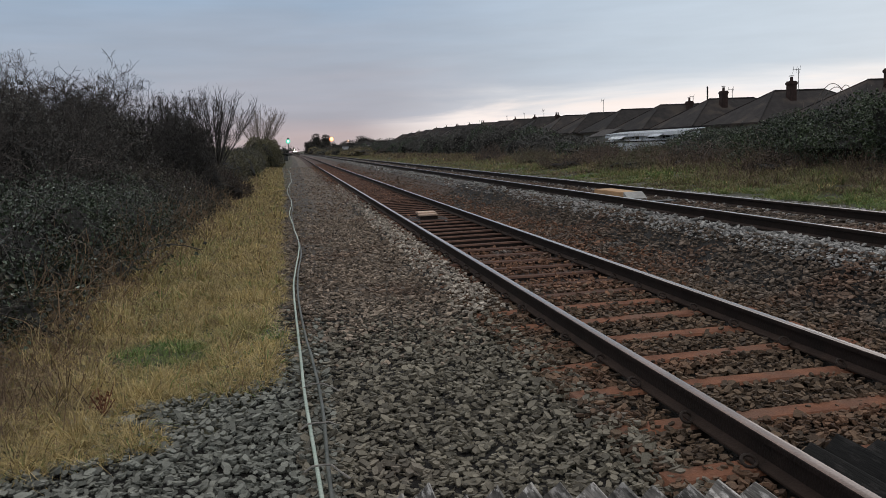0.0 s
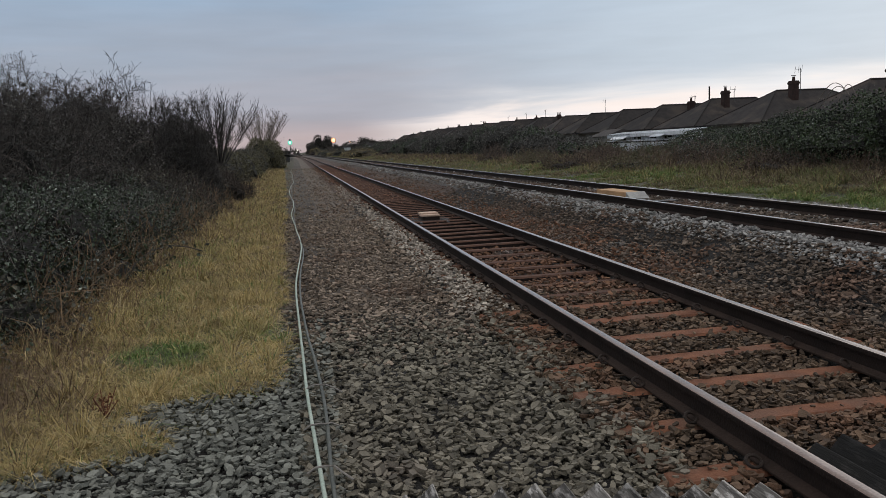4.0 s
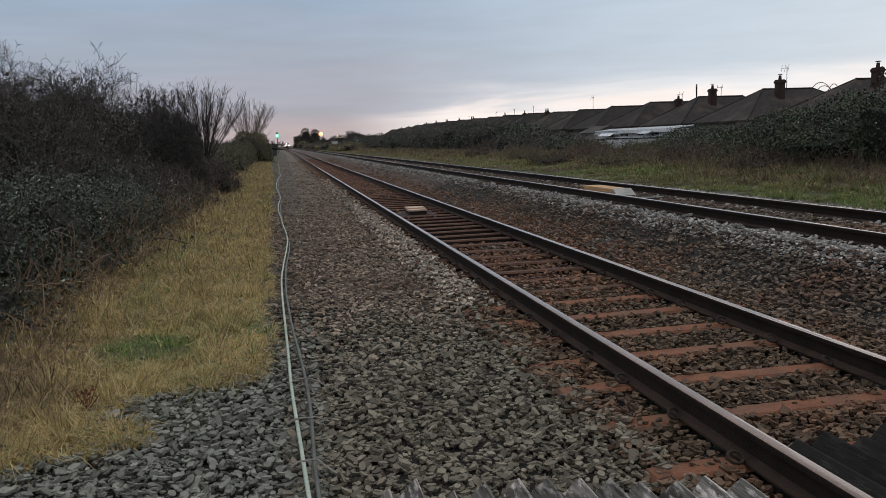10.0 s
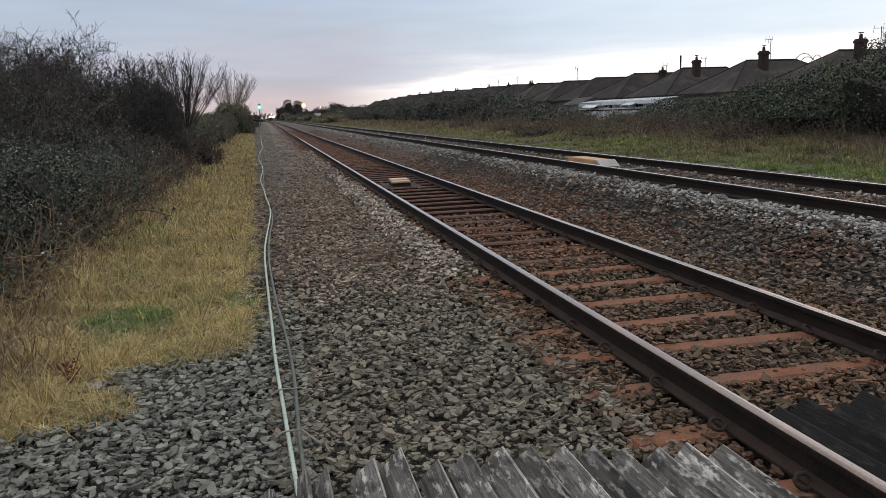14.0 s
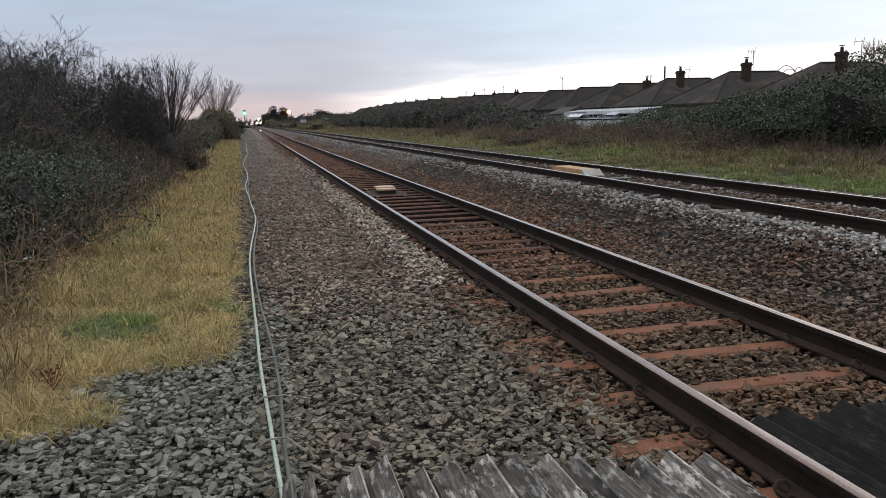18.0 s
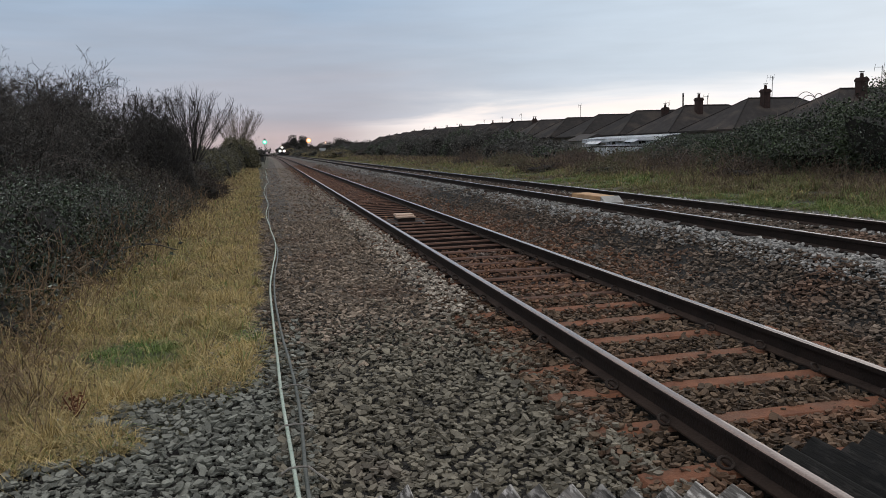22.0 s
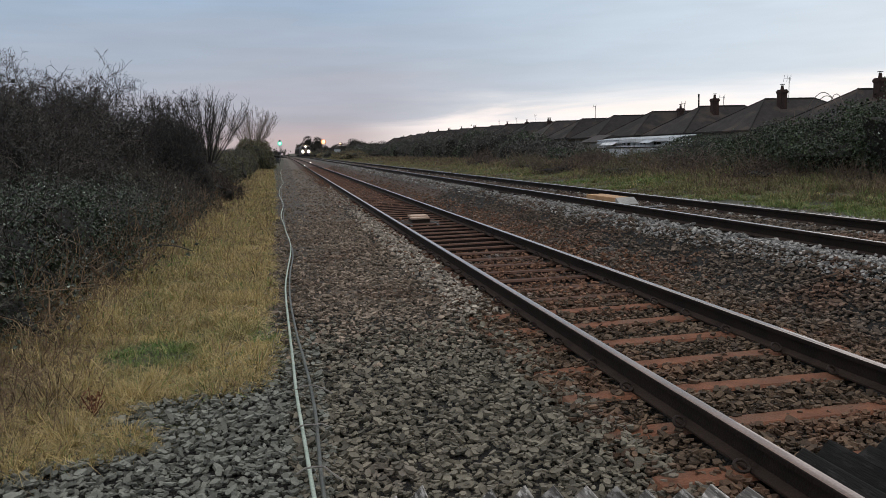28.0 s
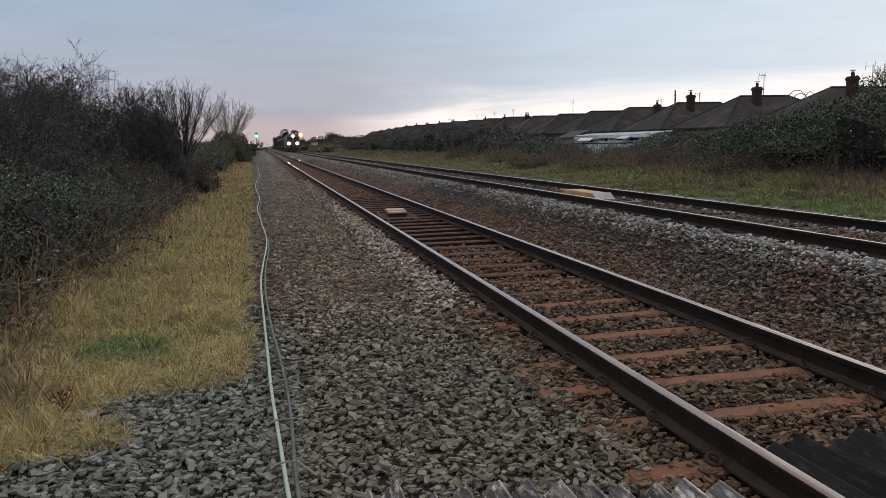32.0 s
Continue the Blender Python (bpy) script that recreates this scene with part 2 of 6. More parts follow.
def grained(name, dark, light, scuff):
    """Weathered timber: grain drawn out along y, cracks and pale scuffs."""
    m = bpy.data.materials.new(name)
    m.use_nodes = True
    nt = m.node_tree
    b = nt.nodes["Principled BSDF"]
    N = lambda kind: nt.nodes.new("ShaderNode" + kind)
    L = nt.links.new
    co, info, off = N("TexCoord"), N("ObjectInfo"), N("VectorMath")
    L(co.outputs["Object"], off.inputs[0])
    L(info.outputs["Random"], off.inputs[1])
    outs = []
    for scale, size, det in (((70, 3.5, 70), 1.0, 6), ((9, 3, 9), 1.0, 4), ((24, 7, 24), 1.0, 10)):
        mp, no = N("Mapping"), N("TexNoise")
        mp.inputs["Scale"].default_value = scale
        L(off.outputs[0], mp.inputs[0])
        L(mp.outputs[0], no.inputs["Vector"])
        no.inputs["Scale"].default_value, no.inputs["Detail"].default_value, no.inputs["Roughness"].default_value = size, det, 0.66
        outs.append(no.outputs["Fac"])
    def mixed(a, c, fac, lo, hi):
        r, x = N("MapRange"), N("Mix")
        r.inputs[1].default_value, r.inputs[2].default_value = lo, hi
        L(fac, r.inputs[0])
        x.data_type = "RGBA"
        L(r.outputs[0], x.inputs["Factor"])
        if isinstance(a, tuple):
            x.inputs["A"].default_value = (*a, 1)
        else:
            L(a, x.inputs["A"])
        x.inputs["B"].default_value = (*c, 1)
        return x.outputs["Result"]
    c = mixed(dark, light, outs[0], 0.38, 0.66)
    c = mixed(c, tuple(q * 0.6 for q in dark), outs[1], 0.52, 0.66)
    c = mixed(c, scuff, outs[2], 0.53, 0.63)
    sc, rp = N("VectorMath"), N("MapRange")
    rp.inputs[3].default_value, rp.inputs[4].default_value = 0.5, 1.3
    L(info.outputs["Random"], rp.inputs[0])
    sc.operation = "SCALE"
    L(c, sc.inputs[0])
    L(rp.outputs[0], sc.inputs["Scale"])
    L(sc.outputs[0], b.inputs["Base Color"])
    b.inputs["Roughness"].default_value = 0.85
    b.inputs["Specular IOR Level"].default_value = 0.3
    bp = N("Bump")
    bp.inputs["Strength"].default_value, bp.inputs["Distance"].default_value = 0.6, 0.01
    L(outs[0], bp.inputs["Height"])
    L(bp.outputs[0], b.inputs["Normal"])
    return m


M_WOOD = grained("weathered_grey_timber", (0.064, 0.057, 0.051), (0.20, 0.183, 0.166), (0.46, 0.43, 0.40))
M_WOOD_END = grained("worn_pale_timber_end", (0.20, 0.185, 0.165), (0.34, 0.315, 0.285), (0.5, 0.47, 0.43))
M_DARKWOOD = grained("dark_wet_timber", (0.008, 0.007, 0.006), (0.015, 0.013, 0.011), (0.035, 0.031, 0.028))
M_CABLE = material("pale_green_cable", (0.44, 0.49, 0.41), (0.32, 0.39, 0.32), scale=4, fine=50, bump=0.1, rough=0.5)
M_CABLE_DARK = material("grey_cable", (0.115, 0.118, 0.10), (0.065, 0.07, 0.06), scale=4, fine=50, bump=0.1, rough=0.55)
M_TIE = material("cable_tie", (0.30, 0.27, 0.24), (0.2, 0.18, 0.16), scale=20, bump=0)
M_STRAW = material("dry_grass", (0.50, 0.378, 0.160), (0.34, 0.258, 0.118), scale=1.2, fine=6, bump=0, per="island", spread=0.32, patch=(0.33, 0.282, 0.112), patch_scale=0.9, stain=0.52)
M_BANK = material("bank_grass", (0.245, 0.197, 0.098), (0.178, 0.147, 0.073), scale=0.5, fine=4, bump=0, per="island", spread=0.45, patch=(0.155, 0.115, 0.068), patch_scale=0.35, stain=0.52)
M_BANK_GREEN = material("bank_green_grass", (0.138, 0.215, 0.058), (0.178, 0.188, 0.07), scale=0.6, fine=6, bump=0, per="island", spread=0.4)
M_BANK_BROWN = material("bank_dead_stalks", (0.158, 0.108, 0.078), (0.105, 0.075, 0.054), scale=0.7, fine=6, bump=0, per="island", spread=0.45)
M_TWIG_DARK = material("dark_dense_twig", (0.068, 0.061, 0.055), (0.047, 0.042, 0.038), scale=3, fine=20, bump=0, per="island", spread=0.5)
M_STRAW_PALE = material("bleached_grass", (0.50, 0.39, 0.20), (0.38, 0.29, 0.14), scale=1.2, fine=6, bump=0, per="island", spread=0.35)
M_STRAW_BROWN = material("dead_stalks", (0.225, 0.148, 0.085), (0.13, 0.088, 0.055), scale=1.2, fine=6, bump=0, per="island", spread=0.45)
M_GREEN = material("green_grass", (0.140, 0.225, 0.062), (0.19, 0.21, 0.07), scale=1.5, fine=6, bump=0, per="island", spread=0.4)
M_BRAMBLE = material("bramble_leaf", (0.038, 0.055, 0.027), (0.023, 0.033, 0.017), scale=2, fine=20, bump=0, per="island", spread=0.9, rough=0.38, spec=0.5)
M_IVY = material("ivy_leaf", (0.056, 0.078, 0.035), (0.014, 0.021, 0.010), scale=1.1, fine=20, bump=0, per="island", spread=0.9, rough=0.45, spec=0.4)
M_DOCK = material("withered_dock", (0.21, 0.085, 0.045), (0.13, 0.055, 0.03), scale=4, fine=30, bump=0, per="island", spread=0.5)
M_LEAF_GLINT = material("leaf_glint", (0.46, 0.49, 0.42), (0.30, 0.33, 0.27), scale=2, fine=20, bump=0, per="island", spread=0.4, rough=0.4)
M_SCRUB = material("dull_scrub_leaf", (0.092, 0.086, 0.060), (0.056, 0.054, 0.039), scale=1.5, fine=20, bump=0, per="island", spread=0.5, rough=0.7)
M_THICKET = material("thicket_growth", (0.092, 0.086, 0.074), (0.058, 0.055, 0.048), scale=1.5, fine=20, bump=0, per="island", spread=0.5, rough=0.8)
M_RUSSET = material("russet_twig", (0.085, 0.064, 0.052), (0.054, 0.041, 0.034), scale=2, fine=20, bump=0, per="island", spread=0.45)
M_OLIVE = material("olive_scrub_leaf", (0.128, 0.116, 0.058), (0.084, 0.077, 0.041), scale=1.5, fine=20, bump=0, per="island", spread=0.4, rough=0.7)
# colour of the bush cores, near-black for the shade inside the growth
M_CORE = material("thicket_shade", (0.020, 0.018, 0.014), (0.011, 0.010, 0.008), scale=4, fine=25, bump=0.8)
M_BARK = material("bare_bark", (0.080, 0.069, 0.060), (0.048, 0.041, 0.036), scale=5, fine=30, bump=0, per="island", spread=0.4)
M_BARK_DARK = material("dark_twig_bark", (0.040, 0.034, 0.030), (0.024, 0.021, 0.019), scale=5, fine=30, bump=0, per="island", spread=0.4)
M_BARK_PALE = material("pale_twig_bark", (0.20, 0.165, 0.14), (0.13, 0.105, 0.09), scale=5, fine=30, bump=0, per="island", spread=0.4)
M_ROOF = material("brown_roof_tiles", (0.034, 0.029, 0.027), (0.022, 0.019, 0.018), scale=1.5, fine=10, bump=0.5, per="object", spread=0.3, patch=(0.056, 0.044, 0.037), patch_scale=0.4, spec=0.2)
M_BRICK = material("dark_chimney_brick", (0.050, 0.026, 0.021), (0.030, 0.018, 0.015), scale=4, fine=18, bump=0.5)
M_RENDER = material("pebbledash_wall", (0.30, 0.28, 0.25), (0.20, 0.19, 0.17), scale=1.5, fine=25, bump=0.5)
M_WHITE = material("white_painted_board", (0.74, 0.75, 0.76), (0.58, 0.59, 0.60), scale=1.5, fine=15, bump=0.1, rough=0.5)
M_GREYROOF = material("pale_sheet_roof", (0.52, 0.55, 0.58), (0.40, 0.42, 0.45), scale=1.5, fine=15, bump=0.1, rough=0.45)
M_RAMP = material("pale_worn_plate", (0.40, 0.385, 0.36), (0.28, 0.27, 0.25), scale=5, fine=40, bump=0.2, rough=0.6)
M_DARK = material("dark_glass", (0.02, 0.022, 0.025), (0.014, 0.015, 0.018), scale=3, bump=0, rough=0.12, spec=0.6)
M_METAL = material("grey_metal", (0.10, 0.10, 0.10), (0.06, 0.06, 0.06), scale=6, fine=50, bump=0.1, rough=0.55, metal=0.6)
M_TAN = material("tan_cover_board", (0.56, 0.40, 0.30), (0.44, 0.30, 0.22), scale=6, fine=50, bump=0.2, rough=0.7)
M_YELLOW = material("faded_yellow_board", (0.54, 0.32, 0.16), (0.42, 0.25, 0.125), scale=5, fine=50, bump=0.2, rough=0.7)
M_LOCO = material("grey_loco_paint", (0.050, 0.043, 0.041), (0.035, 0.031, 0.030), scale=2, fine=20, bump=0.05, rough=0.6)
M_LOCO_Y = material("dirty_buff_end", (0.085, 0.062, 0.052), (0.06, 0.045, 0.038), scale=2, fine=20, bump=0.05, rough=0.6)
M_WAGON = material("wagon_brown", (0.070, 0.058, 0.052), (0.04, 0.035, 0.032), scale=2, fine=20, bump=0.2)
M_FARTREE = material("far_tree_leaf", (0.062, 0.054, 0.042), (0.040, 0.036, 0.030), scale=0.8, fine=8, bump=0, per="island", spread=0.45)
G_HEAD = glow("headlamp_glow", (1.0, 0.90, 0.72), 90)
G_GREEN = glow("signal_green_glow", (0.06, 0.52, 0.34), 0.9)
G_GREEN_HOT = glow("signal_green_core", (0.62, 1.0, 0.90), 1.6)
G_ORANGE = glow("sodium_lamp_glow", (1.0, 0.62, 0.34), 1.7)
G_HALO = glow("sodium_halo_glow", (0.75, 0.30, 0.12), 0.75)
G_SMALL = glow("small_window_glow", (1.0, 0.62, 0.32), 5)


# ---- building blocks ----
rng = np.random.default_rng(7)


def mesh_np(name, verts, faces, mats, index=None):
    """A mesh from arrays; faces is an (n, k) array or a list of such arrays."""
    me = bpy.data.meshes.new(name)
    faces = [faces] if isinstance(faces, np.ndarray) else faces
    verts = np.asarray(verts, np.float32)
    me.vertices.add(len(verts))
    me.vertices.foreach_set("co", verts.ravel())
    loops = np.concatenate([f.ravel() for f in faces]).astype(np.int32)
    sizes = np.concatenate([np.full(len(f), f.shape[1]) for f in faces])
    me.loops.add(len(loops))
    me.loops.foreach_set("vertex_index", loops)
    me.polygons.add(len(sizes))
    me.polygons.foreach_set("loop_start", np.concatenate([[0], np.cumsum(sizes)[:-1]]).astype(np.int32))
    for m in (mats if isinstance(mats, (list, tuple)) else [mats]):
        me.materials.append(m)
    if index is not None:
        me.polygons.foreach_set("material_index", np.asarray(index, np.int32))
    me.polygons.foreach_set("use_smooth", np.zeros(len(sizes), bool))
    me.update(calc_edges=True)
    return me


def put(name, me, parent=None, label="", at=None):
    ob = new(name, me)
    if parent:
        ob.parent = parent
    if at is not None:
        ob.matrix_basis = at
    if label:
        ob["label"] = label
    return ob


def part(name, bm, mat, parent, label="", at=None):
    me = bpy.data.meshes.new(name)
    bm.to_mesh(me)
    bm.free()
    me.materials.append(mat)
    return put(name, me, parent, label, at)


def thing(name, label, category, group="", kind="", at=None):
    ob = new(name)
    if at is not None:
        ob.matrix_basis = at
    return tagged(ob, label, category, group, kind)


def box(x0, x1, y0, y1, z0, z1, bevel=0.0, bm=None):
    bm = bm or bmesh.new()
    r = bmesh.ops.create_cube(bm, size=1.0, matrix=Matrix.LocRotScale(((x0 + x1) / 2, (y0 + y1) / 2, (z0 + z1) / 2), None, (abs(x1 - x0), abs(y1 - y0), abs(z1 - z0))))
    if bevel:
        ed = list({e for v in r["verts"] for e in v.link_edges})
        bmesh.ops.bevel(bm, geom=ed, offset=bevel, segments=2, affect="EDGES")
    return bm


def tube_bm(p0, p1, r0, r1=None, n=10, bm=None):
    bm = bm or bmesh.new()
    p0, p1 = Vector(p0), Vector(p1)
    d = p1 - p0
    m = Matrix.Translation((p0 + p1) / 2) @ d.to_track_quat("Z", "Y").to_matrix().to_4x4()
    bmesh.ops.create_cone(bm, cap_ends=True, segments=n, radius1=r0, radius2=r0 if r1 is None else r1, depth=d.length, matrix=m)
    return bm


def prism(profile, y0, y1, bm=None):
    """A closed profile of (x, z) drawn out along y."""
    bm = bm or bmesh.new()
    a = [bm.verts.new((x, y0, z)) for x, z in profile]
    b = [bm.verts.new((x, y1, z)) for x, z in profile]
    n = len(profile)
    for i in range(n):
        bm.faces.new((a[i], a[(i + 1) % n], b[(i + 1) % n], b[i]))
    bm.faces.new(a[::-1])
    bm.faces.new(b)
    bmesh.ops.recalc_face_normals(bm, faces=bm.faces)
    return bm


def sweep(points, radius, n=7):
    """A round tube along points, as arrays."""
    p = np.asarray(points, float)
    d = np.gradient(p, axis=0)
    d /= np.linalg.norm(d, axis=1, keepdims=True)
    u = np.cross(d, (0, 0, 1.0))
    u /= np.linalg.norm(u, axis=1, keepdims=True)
    w = np.cross(u, d)
    a = np.arange(n) * 2 * np.pi / n
    v = p[:, None] + radius * (np.cos(a)[None, :, None] * u[:, None] + np.sin(a)[None, :, None] * w[:, None])
    i, j = np.meshgrid(np.arange(len(p) - 1), np.arange(n), indexing="ij")
    k = (j + 1) % n
    f = np.stack([i * n + j, i * n + k, (i + 1) * n + k, (i + 1) * n + j], -1).reshape(-1, 4)
    return v.reshape(-1, 3), f


def turns(n, flat=False):
    """n random rotation matrices; flat: about z alone."""
    a = rng.uniform(0, 2 * np.pi, n)
    z = np.zeros((n, 3, 3))
    z[:, 0, 0], z[:, 0, 1], z[:, 1, 0], z[:, 1, 1], z[:, 2, 2] = np.cos(a), -np.sin(a), np.sin(a), np.cos(a), 1
    if flat:
        return z
    q = rng.normal(size=(n, 4))
    q /= np.linalg.norm(q, axis=1, keepdims=True)
    w, x, y, s = q.T
    return np.stack([1 - 2 * (y * y + s * s), 2 * (x * y - w * s), 2 * (x * s + w * y), 2 * (x * y + w * s), 1 - 2 * (x * x + s * s), 2 * (y * s - w * x),
                     2 * (x * s - w * y), 2 * (y * s + w * x), 1 - 2 * (x * x + y * y)], -1).reshape(n, 3, 3)


def slab_shapes(k=16, m=6):
    """Flat broken chips: an uneven top with sharp edges, sides that draw in below."""
    out = []
    for _ in range(k):
        a = (np.arange(m) + rng.uniform(-0.36, 0.36, m)) * 2 * np.pi / m
        r = rng.uniform(0.72, 1.12, m)
        sx, sy = rng.uniform(-0.22, 0.22, 2)
        x, y = np.cos(a) * r, np.sin(a) * r
        kx, ky = x * rng.uniform(0.80, 1.0, m), y * rng.uniform(0.80, 1.0, m)
        top = np.stack([kx, ky, 0.75 + kx * sx + ky * sy + rng.uniform(-0.06, 0.06, m)], -1)
        low = np.stack([x * 0.82, y * 0.82, rng.uniform(-1.1, -0.6, m)], -1)
        out.append(np.concatenate([[(rng.uniform(-0.2, 0.2), rng.uniform(-0.2, 0.2), 0.78)], top, low]))
    i = np.arange(m)
    j = (i + 1) % m
    f = np.concatenate([np.stack([0 * i, 1 + i, 1 + j], -1), np.stack([1 + i, 1 + m + i, 1 + m + j], -1), np.stack([1 + i, 1 + m + j, 1 + j], -1)])
    return np.array(out), f


STONES, STONE_FACES = slab_shapes()
CHIPS, CHIP_FACES = slab_shapes(m=4)


def stones(x, y, z, size, chips=False):
    """Many broken stones as arrays, each one about size across, tilted a little from lying flat."""
    n = len(x)
    shapes, faces = (CHIPS, CHIP_FACES) if chips else (STONES, STONE_FACES)
    s = shapes[rng.integers(0, len(shapes), n)]
    s = s * np.stack([rng.uniform(0.85, 1.4, n), rng.uniform(0.55, 1.0, n), rng.uniform(0.18, 0.40, n)], -1)[:, None] * (size * (0.56 if chips else 0.5))[:, None, None]
    tilt = rng.normal(0, 0.30, (n, 2))
    r = turns(n, True)
    t = np.zeros((n, 3, 3))
    t[:, 0, 0] = t[:, 1, 1] = t[:, 2, 2] = 1
    t[:, 0, 2], t[:, 2, 0], t[:, 1, 2], t[:, 2, 1] = tilt[:, 0], -tilt[:, 0], tilt[:, 1], -tilt[:, 1]
    v = np.einsum("nij,nkj->nki", t @ r, s) + np.stack([x, y, z], -1)[:, None]
    k = s.shape[1]
    return v.reshape(-1, 3), (faces[None] + (np.arange(n) * k)[:, None, None]).reshape(-1, 3)


def blades(x, y, z, h, width, lean=0.5, droop=0.35, way=None):
    """Bent grass blades as arrays; way: the heading in which each one leans."""
    n = len(x)
    a = rng.uniform(0, 2 * np.pi, n)
    side = np.stack([np.cos(a), np.sin(a), np.zeros(n)], -1) * width[:, None] * 0.5
    b = rng.uniform(0, 2 * np.pi, n) if way is None else way + rng.normal(0, 0.55, n)
    l = np.abs(rng.normal(0, lean, n)) + 0.08
    stem = np.stack([np.cos(b) * l, np.sin(b) * l, np.ones(n)], -1)
    stem /= np.linalg.norm(stem, axis=1, keepdims=True)
    o = np.stack([x, y, z], -1)
    mid = o + stem * (h * 0.55)[:, None]
    drop = stem + np.stack([np.cos(b), np.sin(b), -np.ones(n) * 0.8], -1) * (rng.uniform(0, 1.2, n) * droop * 2)[:, None]
    tip = mid + drop * (h * 0.5)[:, None]
    v = np.stack([o - side, o + side, mid + side * 0.8, mid - side * 0.8, tip], 1).reshape(-1, 3)
    i = np.arange(n)[:, None] * 5
    return v, [i + np.array([[0, 1, 2, 3]]), i + np.array([[3, 2, 4]])]


def leaves(p, size, up=0.4):
    """Folded leaves as arrays, at points p."""
    n = len(p)
    r = turns(n)
    r[:, :, 2] += np.array([0, 0, up])
    r /= np.linalg.norm(r, axis=1, keepdims=True)
    shape = np.array([[-0.5, 0, 0], [0, -0.33, 0.10], [0.5, 0, -0.05], [0, 0.33, 0.10]])
    v = np.einsum("nij,kj->nki", r, shape) * size[:, None, None] + p[:, None]
    i = np.arange(n)[:, None] * 4
    return v.reshape(-1, 3), np.concatenate([i + np.array([[0, 1, 2]]), i + np.array([[0, 2, 3]])])


def rods(seg):
    """Three-sided tapering rods from rows of (p0, p1, r0, r1)."""
    seg = np.asarray(seg, float)
    p0, p1, r0, r1 = seg[:, 0:3], seg[:, 3:6], seg[:, 6], seg[:, 7]
    d = p1 - p0
    d /= np.linalg.norm(d, axis=1, keepdims=True) + 1e-9
    u = np.cross(d, np.where(np.abs(d[:, 2:3]) > 0.9, (1.0, 0, 0), (0, 0, 1.0)))
    u /= np.linalg.norm(u, axis=1, keepdims=True) + 1e-9
    w = np.cross(d, u)
    ring = [np.cos(a) * u + np.sin(a) * w for a in (0, 2.0944, 4.18879)]
    v = np.stack([p0 + c * r0[:, None] for c in ring] + [p1 + c * r1[:, None] for c in ring], 1).reshape(-1, 3)
    i = np.arange(len(seg))[:, None] * 6
    return v, np.concatenate([i + np.array([[0, 1, 4, 3]]), i + np.array([[1, 2, 5, 4]]), i + np.array([[2, 0, 3, 5]])])


def branching(rnd, start, way, length, radius, depth, out, spread=0.6, curl=0.25, lift=0.12, kids=(2, 4), thin=0.004, side=(1, 2)):
    """Rows of rods for one limb and all that grows from it."""
    p, d = Vector(start), Vector(way).normalized()
    n = 4 if depth < 3 else 3
    for i in range(n):
        d = (d + Vector((rnd.uniform(-curl, curl), rnd.uniform(-curl, curl), rnd.uniform(-curl, curl) + lift))).normalized()
        q = p + d * (length / n)
        r0, r1 = max(thin, radius * (1 - 0.25 * i / n)), max(thin * 0.7, radius * (1 - 0.25 * (i + 1) / n))
        out.append((*p, *q, r0, r1))
        p = q
        if depth > 0 and i:
            for _ in range(rnd.randint(*kids) if i == n - 1 else rnd.randint(*side)):
                s = (d + Vector((rnd.uniform(-spread, spread), rnd.uniform(-spread, spread), rnd.uniform(-spread, spread)))).normalized()
                branching(rnd, p, s, length * rnd.uniform(0.5, 0.78), radius * 0.55, depth - 1, out, spread, curl, lift, kids, thin, side)


def lumpy(rx, ry, rz, seed, rough=0.3, sub=3, freq=1.6):
    """A lumpy mound that stands on z = 0, as arrays."""
    bm = bmesh.new()
    bmesh.ops.create_icosphere(bm, subdivisions=sub, radius=1.0)
    v = np.array([p.co for p in bm.verts])
    f = np.array([[p.index for p in q.verts] for q in bm.faces])
    bm.free()
    k = np.array([1 + rough * noise.noise(Vector(p) * freq + Vector((seed * 7.1, seed * 3.3, 0))) * 2 + rough * 0.5 * noise.noise(Vector(p) * freq * 2.7 + Vector((seed, 0, seed))) for p in v])
    v = v * k[:, None] * (rx, ry, rz)
    v[:, 2] = np.maximum(v[:, 2], -0.15 * rz)
    v[:, 2] += 0.15 * rz
    return v, f


def on_surface(v, f, n):
    """n points on a triangle mesh, with the normals."""
    a, b, c = v[f[:, 0]], v[f[:, 1]], v[f[:, 2]]
    nn = np.cross(b - a, c - a)
    area = np.linalg.norm(nn, axis=1)
    k = rng.choice(len(f), n, p=area / area.sum())
    s, t = rng.random(n), rng.random(n)
    m = s + t > 1
    s[m], t[m] = 1 - s[m], 1 - t[m]
    p = a[k] + (b - a)[k] * s[:, None] + (c - a)[k] * t[:, None]
    return p, nn[k] / (area[k][:, None] + 1e-9)


